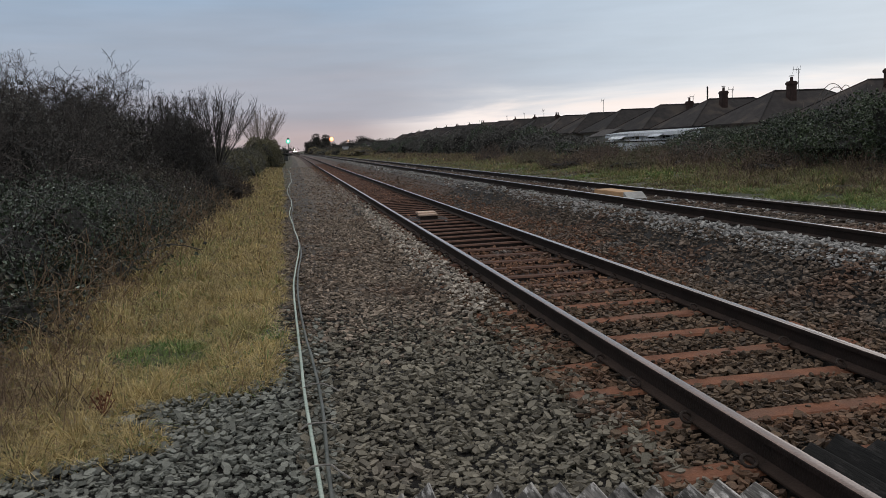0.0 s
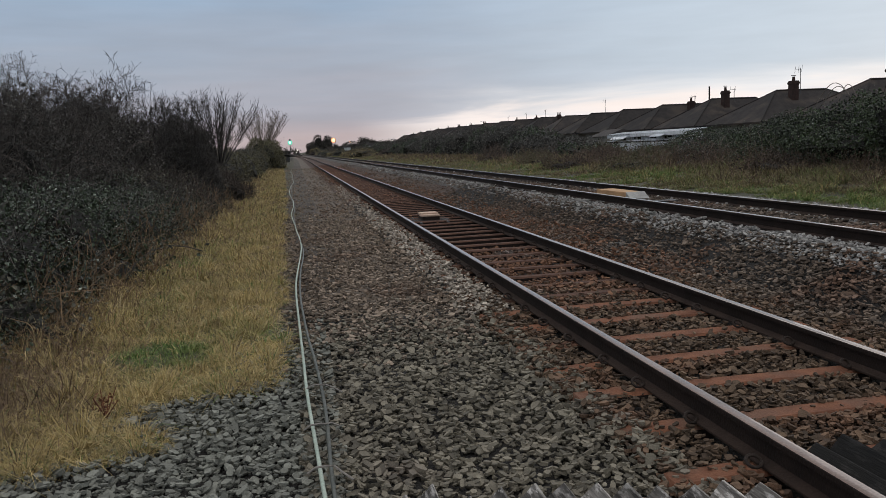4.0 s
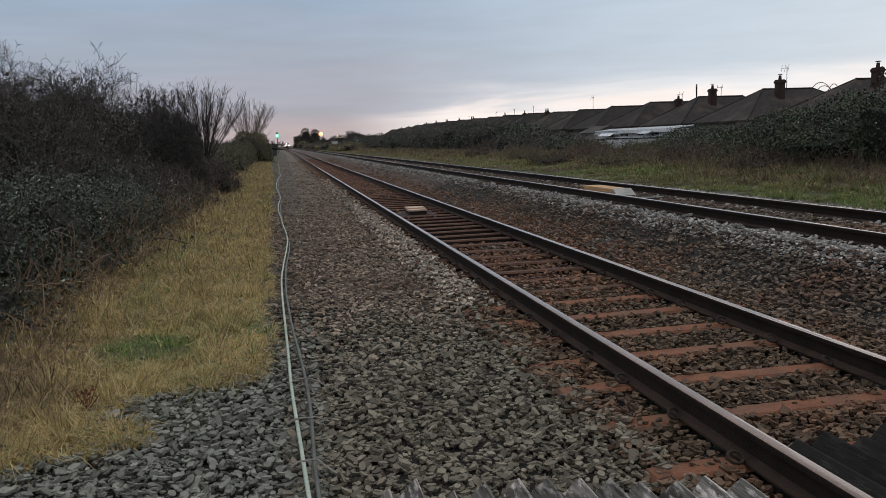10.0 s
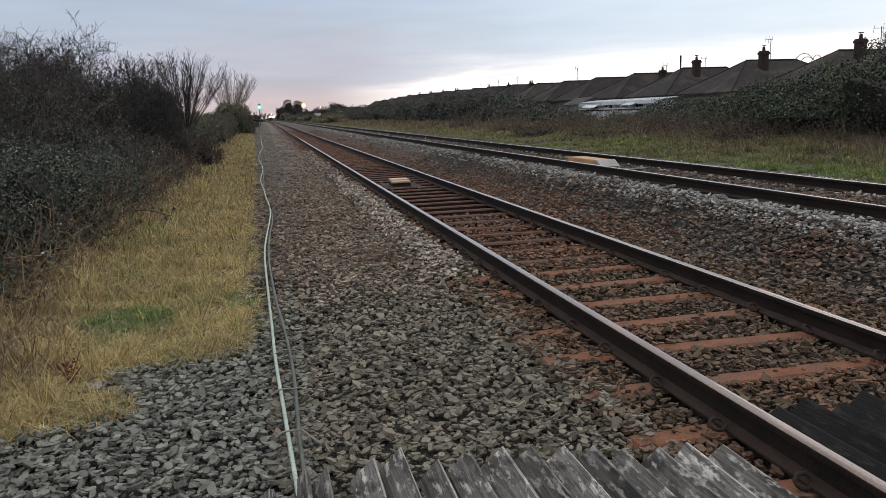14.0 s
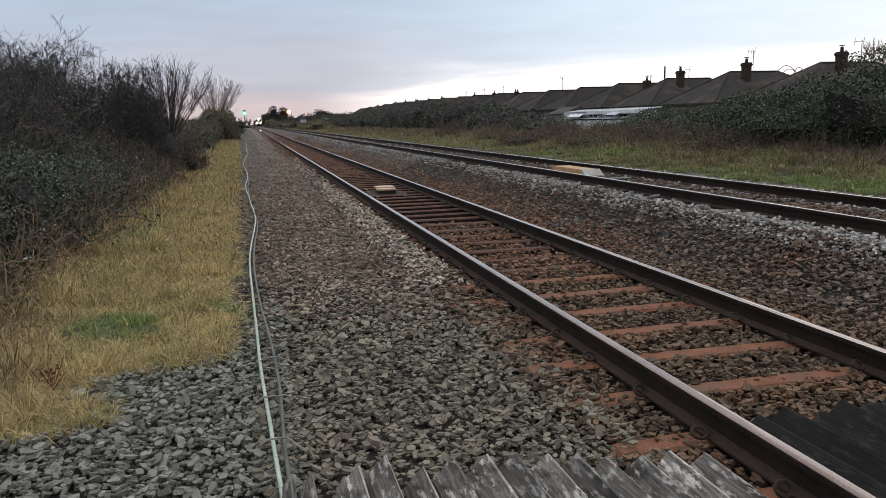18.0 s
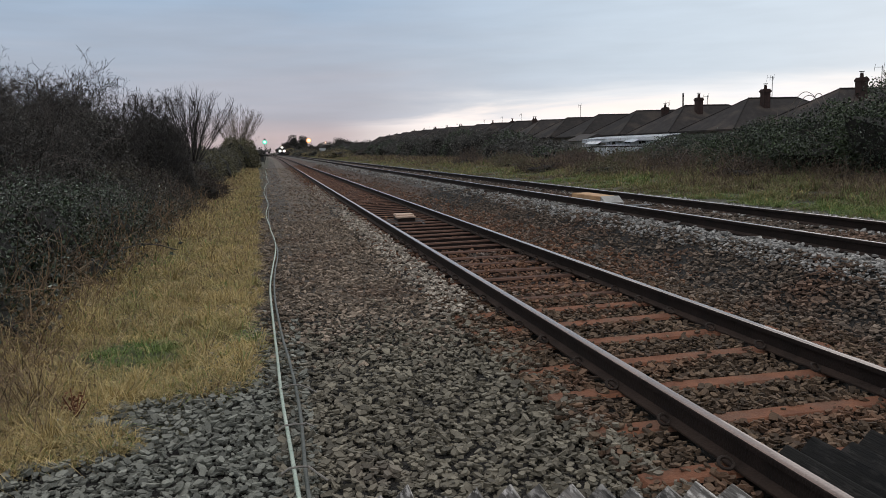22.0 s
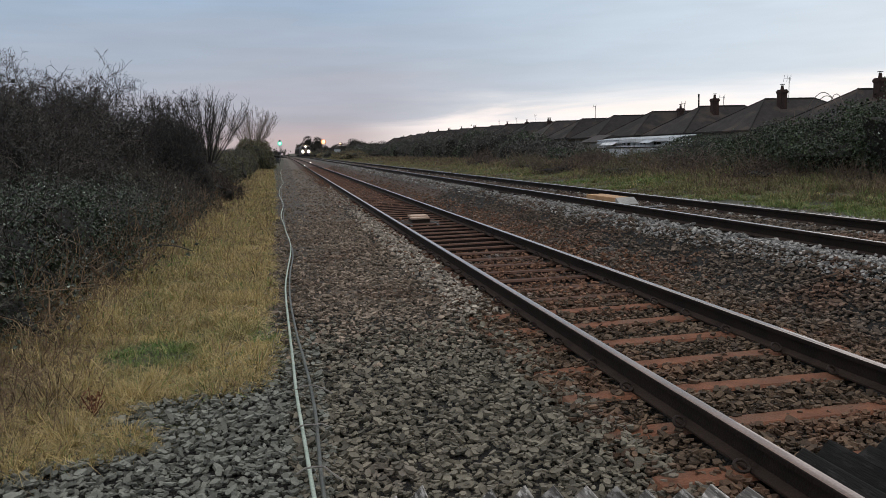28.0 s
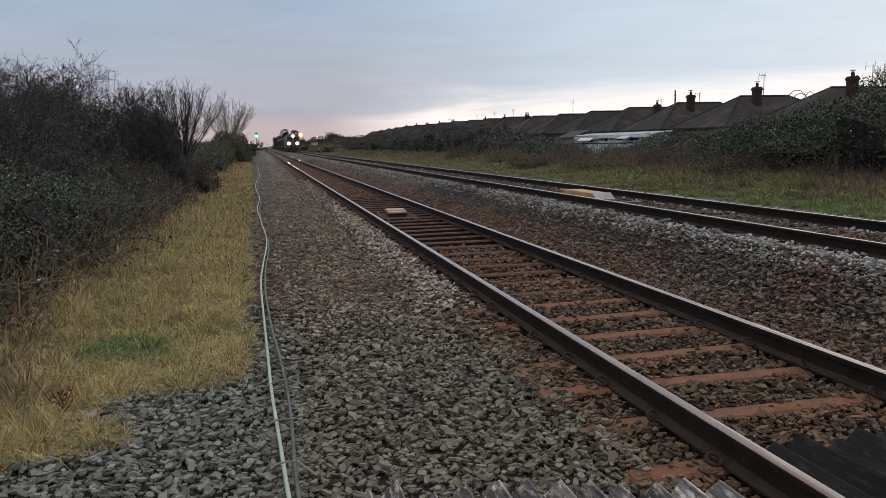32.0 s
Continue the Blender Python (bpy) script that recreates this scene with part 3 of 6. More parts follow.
def bush(name, label, category, at, size, leaf_mat, count, leaf, twig_mat=None, twigs=0, twig_len=0.6, seed=1, rough=0.3, fuzz=0.12, group="", specks=0, shrink=0.84):
    """A dense shrub: core coloured near-black as inner shade, leaves over and in it, bare shoots standing out."""
    ob = thing(name, label, category, group, at=at)
    rx, ry, rz = size
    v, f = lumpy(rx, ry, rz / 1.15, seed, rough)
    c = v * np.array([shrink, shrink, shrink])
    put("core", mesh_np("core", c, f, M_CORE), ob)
    p, n = on_surface(v, f, count)
    keep = p[:, 2] > 0.02
    p, n = p[keep], n[keep]
    p = p + n * rng.normal(-0.02, fuzz, len(p))[:, None]
    lv, lf = leaves(p, leaf * rng.uniform(0.6, 1.3, len(p)))
    tagged(put("foliage", mesh_np("foliage", lv, lf, leaf_mat), ob), kind="stuff")
    # a few pale leaves give the sky's glints as plain colour
    if specks:
        p, n = on_surface(v, f, specks)
        p = (p + n * 0.06)[p[:, 2] > 0.1]
        sv, sf = leaves(p, leaf * rng.uniform(0.5, 0.9, len(p)))
        tagged(put("pale_foliage", mesh_np("pale_foliage", sv, sf, M_LEAF_GLINT), ob, "pale leaves coloured as sky glints"), kind="stuff")
    if twigs:
        p, n = on_surface(v, f, twigs)
        k = p[:, 2] > 0.15 * rz
        p, n = p[k], n[k]
        d = n * 0.7 + rng.normal(0, 0.45, n.shape) + np.array([0, 0, 0.45])
        d /= np.linalg.norm(d, axis=1, keepdims=True)
        ln = twig_len * rng.uniform(0.35, 1.2, len(p))
        q = p + d * (ln * 0.6)[:, None]
        d2 = d + rng.normal(0, 0.35, d.shape)
        e = q + d2 * (ln * 0.4)[:, None]
        r = np.full((len(p), 1), 0.006)
        seg = np.concatenate([np.concatenate([p - d * 0.15, q, r, r * 0.75], 1), np.concatenate([q, e, r * 0.75, r * 0.4], 1)])
        rv, rf = rods(seg)
        tagged(put("twig_growth", mesh_np("twig_growth", rv, rf, twig_mat or M_BARK), ob), kind="stuff")
    return ob


def fan_tree(name, label, at, height, width, seed, stems=50, mat=None, thin=0.006, group=""):
    """Many thin upright stems that fan out from one stool to a rounded crown, with fine twigs at narrow angles."""
    rnd = random.Random(seed)
    ob = thing(name, label, "tree", group, at=at)
    trunk, crown = [], []
    for i in range(stems):
        a, u = rnd.uniform(0, 6.283), rnd.random() ** 0.6
        tilt, reach = u * math.asin(min(1.0, width / 2 / (height * 0.76))), height * 0.76 * rnd.uniform(0.88, 1.02)
        p = Vector((math.cos(a) * 0.2 * u, math.sin(a) * 0.2 * u, height * 0.24))
        tip = p + Vector((math.cos(a) * math.sin(tilt), math.sin(a) * math.sin(tilt), math.cos(tilt))) * reach
        trunk.append((p.x * 0.6, p.y * 0.6, -0.1, *p, 0.03, 0.02))
        n, pts = 7, []
        for k in range(n + 1):
            s = k / n
            pts.append(Vector((p.x + (tip.x - p.x) * s ** 0.95, p.y + (tip.y - p.y) * s ** 0.95, p.z + (tip.z - p.z) * s)) + Vector((rnd.uniform(-1, 1), rnd.uniform(-1, 1), 0)) * 0.06 * min(1, s * 3))
        for k in range(n):
            r0, r1 = 0.016 * (1 - k / n) + thin, 0.016 * (1 - (k + 1) / n) + thin
            (trunk if k < 1 else crown).append((*pts[k], *pts[k + 1], r0, r1))
            if k >= 2:
                d = (pts[k + 1] - pts[k]).normalized()
                for _ in range(4):
                    e = (d + Vector((rnd.uniform(-0.85, 0.85), rnd.uniform(-0.85, 0.85), rnd.uniform(-0.2, 0.35)))).normalized()
                    q = pts[k].lerp(pts[k + 1], rnd.random())
                    ln = height * 0.14 * rnd.uniform(0.5, 1.2) * (1.15 - 0.6 * k / n)
                    for b in range(3):
                        w = q + e * ln / 3
                        crown.append((*q, *w, thin * (1 - 0.2 * b), thin * (0.8 - 0.2 * b)))
                        g = (e + Vector((rnd.uniform(-0.8, 0.8), rnd.uniform(-0.8, 0.8), rnd.uniform(-0.2, 0.5)))).normalized()
                        crown.append((*w, *(w + g * ln * 0.4), thin * 0.7, thin * 0.4))
                        q, e = w, (e + Vector((rnd.uniform(-0.25, 0.25), rnd.uniform(-0.25, 0.25), 0.1))).normalized()
    m = mat or M_BARK
    v, f = rods(trunk)
    put("trunk", mesh_np("trunk", v, f, m), ob)
    v, f = rods(crown)
    tagged(put("crown", mesh_np("crown", v, f, m), ob), kind="stuff")
    return ob


def bare_tree(name, label, at, height, seed, stems=5, fan=0.5, depth=4, mat=None, radius=0.06, thin=0.006, spread=0.55, lift=0.12, curl=0.25, kids=(2, 3), side=(1, 2), group=""):
    rnd = random.Random(seed)
    ob = thing(name, label, "tree", group, at=at)
    trunk, crown = [], []
    for i in range(stems):
        a = i * 6.283 / stems + rnd.uniform(-0.4, 0.4)
        tilt = fan * rnd.uniform(0.3, 1.0)
        d = Vector((math.cos(a) * tilt, math.sin(a) * tilt, 1)).normalized()
        p = Vector((math.cos(a) * 0.12, math.sin(a) * 0.12, -0.1))
        q = p + d * height * 0.28
        trunk.append((*p, *q, radius, radius * 0.8))
        branching(rnd, q, d, height * 0.27, radius * 0.75, depth, crown, spread=spread, curl=curl, lift=lift, kids=kids, thin=thin, side=side)
    m = mat or M_BARK
    v, f = rods(trunk)
    put("trunk", mesh_np("trunk", v, f, m), ob)
    v, f = rods(crown)
    tagged(put("crown", mesh_np("crown", v, f, m), ob), kind="stuff")
    return ob


# ---- the ground ----
def bend(y):
    """How far the line has swung to the west at y."""
    s = np.clip((np.asarray(y, float) - 150) / 110, 0, None)
    return -0.0102 * 110 * np.where(s < 1, s * s / 2, s - 0.5)


PROFILE = ((-60, 0.1), (-12, 0.05), (-5, 0.05), (-2.6, 0.02), (-1.2, -0.03), (-0.4, -0.05), (1.3, -0.06), (1.7, -0.03), (4.3, -0.03), (4.75, 0.06), (5.2, 0.25),
           (5.45, 0.395), (7.9, 0.40), (8.6, 0.30), (9.6, 0.26), (10.4, 0.28), (13, 0.42), (17, 0.6), (24, 0.6), (60, 0.5))
PX, PZ = np.array(PROFILE).T


def ground_z(x, y=0.0):
    """Height of the ground at x (counted from the line of the track) and y; the land behind the houses climbs slowly with y."""
    x = np.asarray(x, float)
    return np.interp(x, PX, PZ) + np.clip((x - 22) / 14, 0, 1) * np.clip((np.asarray(y, float) - 105) / 130, 0, 1.6) * 2.0


TRACK_X, TRACK2_X, TOP, TOP2, HALF = 2.975, 6.73, 0.17, 0.57, 0.7525


def build_ground():
    """One sheet, in strips of grit, turf and, under the loose ballast, fines coloured near-black as shade between
    stones.
    """
    xs = np.unique(np.concatenate([PX, [-3000, -700, -200, -30, -8, -1.8, -0.8, 0.4, 1.0, 2.2, 2.28, 3.0, 3.66, 3.75, 5.0, 5.5, 6.5, 7.2, 9.5, 11.5, 15, 20, 30, 40, 120, 400, 1200, 3000], np.arange(-1.5, 11.5, 0.5)]))
    ys = np.unique(np.concatenate([[-400, -60, -20, -8], np.arange(-4, 40, 1.0), np.arange(40, 160, 6.0), np.arange(160, 800, 20.0), [900, 1200, 1800, 2600, 4000]]))
    X, Y = np.meshgrid(xs, ys)
    Z = ground_z(X, Y)
    Z = Z + np.array([0.035 * noise.noise(Vector((a * 0.9, b * 0.9, 0))) for a, b in zip(X.ravel(), Y.ravel())]).reshape(X.shape) * (np.abs(X) < 60)
    Z = Z - 0.06 * ((np.abs(X - TRACK_X) < 0.72) & (Y > 12.5) & (Y < 24)) - 0.02 * ((Y < 26) & (X > -1) & (X < 10)) - 0.045 * ((Y < 4.5) & (X <= -1) & (X > -5))
    v = np.stack([X + bend(np.minimum(Y, 900)), Y, Z - 0.01], -1).reshape(-1, 3)
    ny, nx = X.shape
    i, j = np.meshgrid(np.arange(ny - 1), np.arange(nx - 1), indexing="ij")
    f = np.stack([i * nx + j, i * nx + j + 1, (i + 1) * nx + j + 1, (i + 1) * nx + j], -1).reshape(-1, 4)
    cx = (xs[:-1] + xs[1:])[None].repeat(ny - 1, 0).ravel() / 2
    cy = (ys[:-1] + ys[1:])[:, None].repeat(nx - 1, 1).ravel() / 2
    zone = np.full(len(f), 1)
    zone[(cx > -0.35) & (cx < 1.7)] = 0
    zone[(cy < 5.2) & (cx < 1.7) & (cx > -6)] = 0
    zone[(cx > 0.55) & (cx < 1.6)] = 6
    zone[(cx > 1.5) & (cx < 4.5)] = 2
    zone[(cx >= 4.5) & (cx < 5.3)] = 3
    zone[(cx >= 5.3) & (cx < 9.6)] = 4
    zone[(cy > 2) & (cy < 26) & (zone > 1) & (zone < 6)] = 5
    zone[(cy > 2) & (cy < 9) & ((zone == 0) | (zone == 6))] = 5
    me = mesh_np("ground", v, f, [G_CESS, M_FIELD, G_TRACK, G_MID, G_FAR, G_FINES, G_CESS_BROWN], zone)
    for p in me.polygons:
        p.use_smooth = True
    tagged(put("ground", me), "stony trackside ground running into rough turf", "ground", kind="structure")


# ground below the stones, its colour holding the shade of their gaps
G_FINES = material("fines_gap_shade", (0.022, 0.018, 0.015), (0.013, 0.011, 0.009), scale=9, fine=60, bump=1.0, rad=0.03)
G_CESS = material("cess_grit", (0.105, 0.086, 0.068), (0.058, 0.047, 0.038), scale=9, fine=38, bump=1.0, rad=0.05, patch=(0.13, 0.10, 0.076), patch_scale=0.5)
G_CESS_BROWN = material("brown_cess_grit", (0.185, 0.148, 0.116), (0.100, 0.079, 0.062), scale=14, fine=42, bump=1.0, rad=0.05, patch=(0.11, 0.08, 0.06), patch_scale=0.7)
G_TRACK = material("rusty_bed_grit", (0.094, 0.055, 0.040), (0.058, 0.034, 0.026), scale=9, fine=38, bump=1.0, rad=0.05, patch=(0.095, 0.06, 0.045), patch_scale=0.5)
G_MID = material("brown_bed_grit", (0.118, 0.080, 0.060), (0.07, 0.048, 0.037), scale=9, fine=38, bump=1.0, rad=0.05, patch=(0.085, 0.055, 0.04), patch_scale=0.5)
G_FAR = material("pale_bed_grit", (0.12, 0.108, 0.098), (0.07, 0.062, 0.056), scale=9, fine=38, bump=1.0, rad=0.05)
build_ground()


# ---- tracks ----
RAIL = [(-0.07, 0.0), (0.07, 0.0), (0.07, 0.012), (0.012, 0.032), (0.010, 0.115), (0.035, 0.124), (0.036, 0.148), (0.033, 0.155), (0.026, 0.159), (0.010, 0.1605), (-0.010, 0.1605), (-0.026, 0.159), (-0.033, 0.155), (-0.036, 0.148), (-0.035, 0.124),
        (-0.010, 0.115), (-0.012, 0.032), (-0.07, 0.012)]


def rail_mesh(x, top, head, gauge):
    joints = (31.0, 58.0, 62.5, 94.0)                   # small humps where lengths of rail are welded
    ys = np.unique(np.concatenate([np.arange(-6, 900, 12.0)] + [j + np.arange(-1.5, 1.51, 0.25) for j in joints]))
    pr = np.array(RAIL)
    n = len(pr)
    lift = sum(0.007 * np.exp(-((ys - j) / 0.55) ** 2) for j in joints)
    v = np.stack([np.stack([np.full(n, x + bend(y)) + pr[:, 0], np.full(n, y), pr[:, 1] + top - 0.159 + dz], -1) for y, dz in zip(ys, lift)]).reshape(-1, 3)
    i, j = np.meshgrid(np.arange(len(ys) - 1), np.arange(n), indexing="ij")
    k = (j + 1) % n
    f = np.stack([i * n + j, i * n + k, (i + 1) * n + k, (i + 1) * n + j], -1).reshape(-1, 4)
    # the gauge side of the head is rubbed bright, the rest is brown; the foot carries lighter rust than the web, both
    # darkened for shade under the head
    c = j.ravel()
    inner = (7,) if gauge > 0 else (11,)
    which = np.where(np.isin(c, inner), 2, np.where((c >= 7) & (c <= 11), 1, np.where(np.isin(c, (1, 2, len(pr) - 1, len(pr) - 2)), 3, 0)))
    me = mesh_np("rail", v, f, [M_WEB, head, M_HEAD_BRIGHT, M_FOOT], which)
    return me


def sleeper_mesh(mat, w=0.092, flare=0.03, h=0.09, half=1.27):
    """Pressed steel trough sleeper with sloping ends, or a plain worn one."""
    bm = bmesh.new()
    rows = [(-half - 0.05, -0.10), (-half, -0.012), (-half + 0.3, 0.0), (half - 0.3, 0.0), (half, -0.012), (half + 0.05, -0.10)]
    ring = []
    for x, z in rows:
        k = 0.95 if abs(x) > half else 1
        ring.append([bm.verts.new((x, y * k, z + dz)) for y, dz in ((-w - flare, -h), (-w, -0.02), (-w + 0.02, 0), (w - 0.02, 0), (w, -0.02), (w + flare, -h))])
    for a, b in zip(ring[:-1], ring[1:]):
        for i in range(5):
            bm.faces.new((a[i], b[i], b[i + 1], a[i + 1]))
    bm.faces.new(ring[0])
    bm.faces.new(ring[-1][::-1])
    bmesh.ops.recalc_face_normals(bm, faces=bm.faces)
    me = bpy.data.meshes.new("sleeper")
    bm.to_mesh(me)
    bm.free()
    me.materials.append(mat)
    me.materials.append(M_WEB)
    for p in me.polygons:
        p.material_index = int(p.normal.z < 0.45)          # sides coloured dark, as shade in the gaps between sleepers
    return me


def clip_mesh():
    """A bent spring clip on its foot."""
    t = np.linspace(0, 1, 12)
    pts = np.stack([0.040 * np.cos(t * 6.6), 0.034 * np.sin(t * 6.6), 0.03 + 0.02 * np.sin(t * 3.1)], -1)
    v, f = sweep(pts, 0.010, 6)
    return mesh_np("clip", v, f, M_CLIP)


def build_track(label, x, top, head, smat, first, count, clips):
    tr = thing("railway_track", label, "railway track", group="parallel tracks", kind="structure")
    for s in (-1, 1):
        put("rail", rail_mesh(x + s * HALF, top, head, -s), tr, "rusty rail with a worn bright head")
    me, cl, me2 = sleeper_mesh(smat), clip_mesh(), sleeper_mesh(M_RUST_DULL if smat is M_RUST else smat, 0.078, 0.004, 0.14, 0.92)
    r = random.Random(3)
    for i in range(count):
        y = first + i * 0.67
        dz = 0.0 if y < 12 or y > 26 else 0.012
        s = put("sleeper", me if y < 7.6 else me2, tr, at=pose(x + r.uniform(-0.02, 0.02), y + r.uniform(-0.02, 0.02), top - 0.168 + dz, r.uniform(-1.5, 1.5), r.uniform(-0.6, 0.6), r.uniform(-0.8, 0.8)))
        if i < clips:
            for sx in (-HALF - 0.10, -HALF + 0.10, HALF - 0.10, HALF + 0.10):
                put("clip", cl, s, at=pose(sx, r.uniform(-0.03, 0.03), 0.018, 50 + r.uniform(-8, 8), 0, r.uniform(-15, 15)))
    return tr


build_track("near railway track on rust-red steel sleepers in grey ballast", TRACK_X, TOP, M_HEAD, M_RUST, 2.17 - 12 * 0.67, 162, 32)
build_track("second railway track on a raised pale ballast shoulder", TRACK2_X, TOP2, M_HEAD_DULL, M_CONCRETE, 4.2, 110, 0)


# ---- ballast ----
def grass_edge(y):
    """The east edge of the dry grass beside the path."""
    y = np.asarray(y, float)
    wob = 0.05 * np.sin(y * 2.1) + 0.04 * np.sin(y * 5.3 + 1.0) + 0.03 * np.sin(y * 0.7)
    return wob + np.where(y < 5.75, np.interp(y, [4.4, 4.55, 4.7, 4.95, 5.2, 5.35, 5.6, 5.75], [-1.9, -1.25, -0.95, -1.02, -1.2, -1.25, -0.9, -0.45]), np.interp(y, [5.75, 6.2, 9, 19, 45, 85, 160], [-0.45, -0.30, -0.36, -0.48, -0.75, -1.5, -1.6]))


def scatter(x0, x1, y0, y1, density):
    n = int((x1 - x0) * (y1 - y0) * density)
    return rng.uniform(x0, x1, n), rng.uniform(y0, y1, n)


def build_ballast():
    bands = ((2.2, 4.6, 1250, 0.046), (4.6, 6.0, 1050, 0.048), (6.0, 9.0, 780, 0.050), (9.0, 20.0, 360, 0.054), (20.0, 40.0, 85, 0.062), (40.0, 90.0, 15, 0.09))
    zones = (("cool grey ballast of broken granite, loose beside the cables", M_STONE_COOL, -3.5, 0.05, -1), ("brown-grey cess ballast of broken granite, loose underfoot", M_STONE, 0.05, 1.75, -1),
             ("brown-stained cess ballast further along the path", M_STONE_BROWN, -1.0, 1.75, 1),
             ("pale dusty ballast along the near rail", M_STONE_DUSTY, 1.50, 2.12, 2),
             ("grey-brown ballast round the near rails", M_STONE_TRACK, 1.75, 4.45, -1), ("rust-stained ballast between the near rails", M_STONE_RUST, 1.75, 4.75, 1),
             ("dark brown-grey ballast between the two tracks", M_STONE_DARK, 4.45, 5.4, 0), ("pale fresh ballast round the raised second track", M_STONE_PALE, 5.4, 6.1, 0),
             ("dull ballast between the second track's rails", M_STONE_DARK, 6.1, 7.4, 0), ("pale ballast edging along the grass bank", M_STONE_PALE, 7.4, 9.6, 0))
    for label, mat, x0, x1, half in zones:
        vs, fs, off = [], [], 0
        near = None if half < 0 else ()
        for y0, y1, den, size in bands:
            if (half < 0 and y0 >= 9) or (half > 0 and y0 < 6) or (half == 2 and y0 >= 40):
                continue
            a = max(x0, -3.5 if y0 < 5 else -1.0)
            if x0 > 4 and y0 < 5:
                y0 = 4.2
            x, y = scatter(a - 0.12, x1 + 0.12, y0, y1, den)
            keep = (x > np.where(y < 4.42, -3.5, grass_edge(y)) - 0.12 - rng.random(len(x)) * 0.3)
            keep &= (x > -0.40 * y - 0.3) & (x < 0.98 * y + 0.35)                                      # nothing where no eye reaches
            if half == 2:
                keep &= (y > 7.6) & (rng.random(len(y)) < np.interp(y, [7.6, 9, 16, 40], [0.4, 1.0, 1.0, 0.5])) & (np.abs(x - 1.84) < 0.13 + 0.16 * rng.random(len(x)))
            elif half > 0 and x0 < 1.8:
                keep &= ~((np.abs(x - 1.84) < 0.2) & (y < 34) & (rng.random(len(x)) < 0.75))
            if half and half != 2:                                                                                # the stain comes in gradually
                keep &= (half > 0) == (y + rng.normal(0, 0.8, len(y)) > (7.4 if x0 < 1.7 else 8.2 + 1.0 * (np.abs(x - TRACK_X) > 0.8)))
            for tx, tp in ((TRACK_X, TOP), (TRACK2_X, TOP2)):
                for s in (-1, 1):
                    keep &= np.abs(x - tx - s * HALF) > 0.085
            first = 2.17 if x0 < 4.3 else 4.2
            tx = TRACK_X if x0 < 4.3 else TRACK2_X
            k = np.abs((y - first + 0.335) % 0.67 - 0.335)
            onsleeper = (np.abs(x - tx) < 1.27) & (k < np.where(y < 9, 0.072, 0.09))
            bare = np.where((y > 11.5) & (y < 26), 0.95, 0.965) if x0 < 4.3 else np.full(len(x), 0.2)
            patchy = np.array([noise.noise(Vector((p * 1.3, q * 1.3, 5.0))) for p, q in zip(x, y)])
            if x0 < 4.3:
                bare = bare - np.where(np.abs(x - tx) > 0.78, np.interp(y, [5.5, 9], [0.05, 0.85]), 0) - np.where((patchy > 0.2) & (y < 11.5), 0.35, 0)
            keep &= ~(onsleeper & (rng.random(len(x)) < bare))
            between = (np.abs(x - tx) < 1.3) & (k >= np.where(y < 9, 0.072, 0.09))
            if x0 < 1.7:                                                                              # trodden dark strip beside the cables
                keep &= ~((y > 8) & (x < 0.45 + 0.35 * patchy + np.interp(y, [8, 20, 60], [-0.5, 0.0, 0.1])) & (rng.random(len(x)) < 0.5))
            x, y, onsleeper, between = x[keep], y[keep], onsleeper[keep], between[keep]
            z = ground_z(x, y) + rng.uniform(-0.040, 0.018, len(x)) + np.where(between, np.where(y < 9, 0.024, 0.010), 0) + np.where(onsleeper, 0.035, 0)
            z = z + 0.022 * (half == 2)
            low = (y > 12.5) & (y < 24) & between & (x0 < 4.3) & (np.abs(x - tx) < 0.7)
            z = z - np.where(low, 0.055, 0)
            sz = size * rng.lognormal(0, 0.28, len(x)).clip(0.5, 1.7)
            if near is None and x0 < -2:
                pick = (y > 3.6) & (y < 4.5) & (x > -0.9)
                idx = np.flatnonzero(pick)[:300]
                near = (x[idx], y[idx], z[idx], sz[idx])
                rest = np.ones(len(x), bool)
                rest[idx] = False
                x, y, z, sz = x[rest], y[rest], z[rest], sz[rest]
            v, f = stones(x, y, z, sz, y0 >= 9)
            vs.append(v)
            fs.append(f + off)
            off += len(v)
        bed = tagged(put("ballast", mesh_np("ballast", np.concatenate(vs), np.concatenate(fs), mat)), label, "ballast", kind="stuff")
        if near:
            shapes = []
            for i in range(12):
                v, f = stones(np.zeros(1), np.zeros(1), np.zeros(1), np.ones(1))
                shapes.append(mesh_np("stone", v, f, M_STONE_ONE))
            for i, (a, b, c, s) in enumerate(zip(*near)):
                o = put("stone", shapes[i % 12], bed, at=pose(a, b, c, 0, 0, (i * 77) % 360))
                o.scale = (s, s, s)


M_STONE_ONE = material("ballast_single", (0.194, 0.193, 0.162), (0.136, 0.134, 0.111), scale=0.6, fine=7, bump=0.3, per="object", spread=0.5, rough=0.85, rad=0.15)


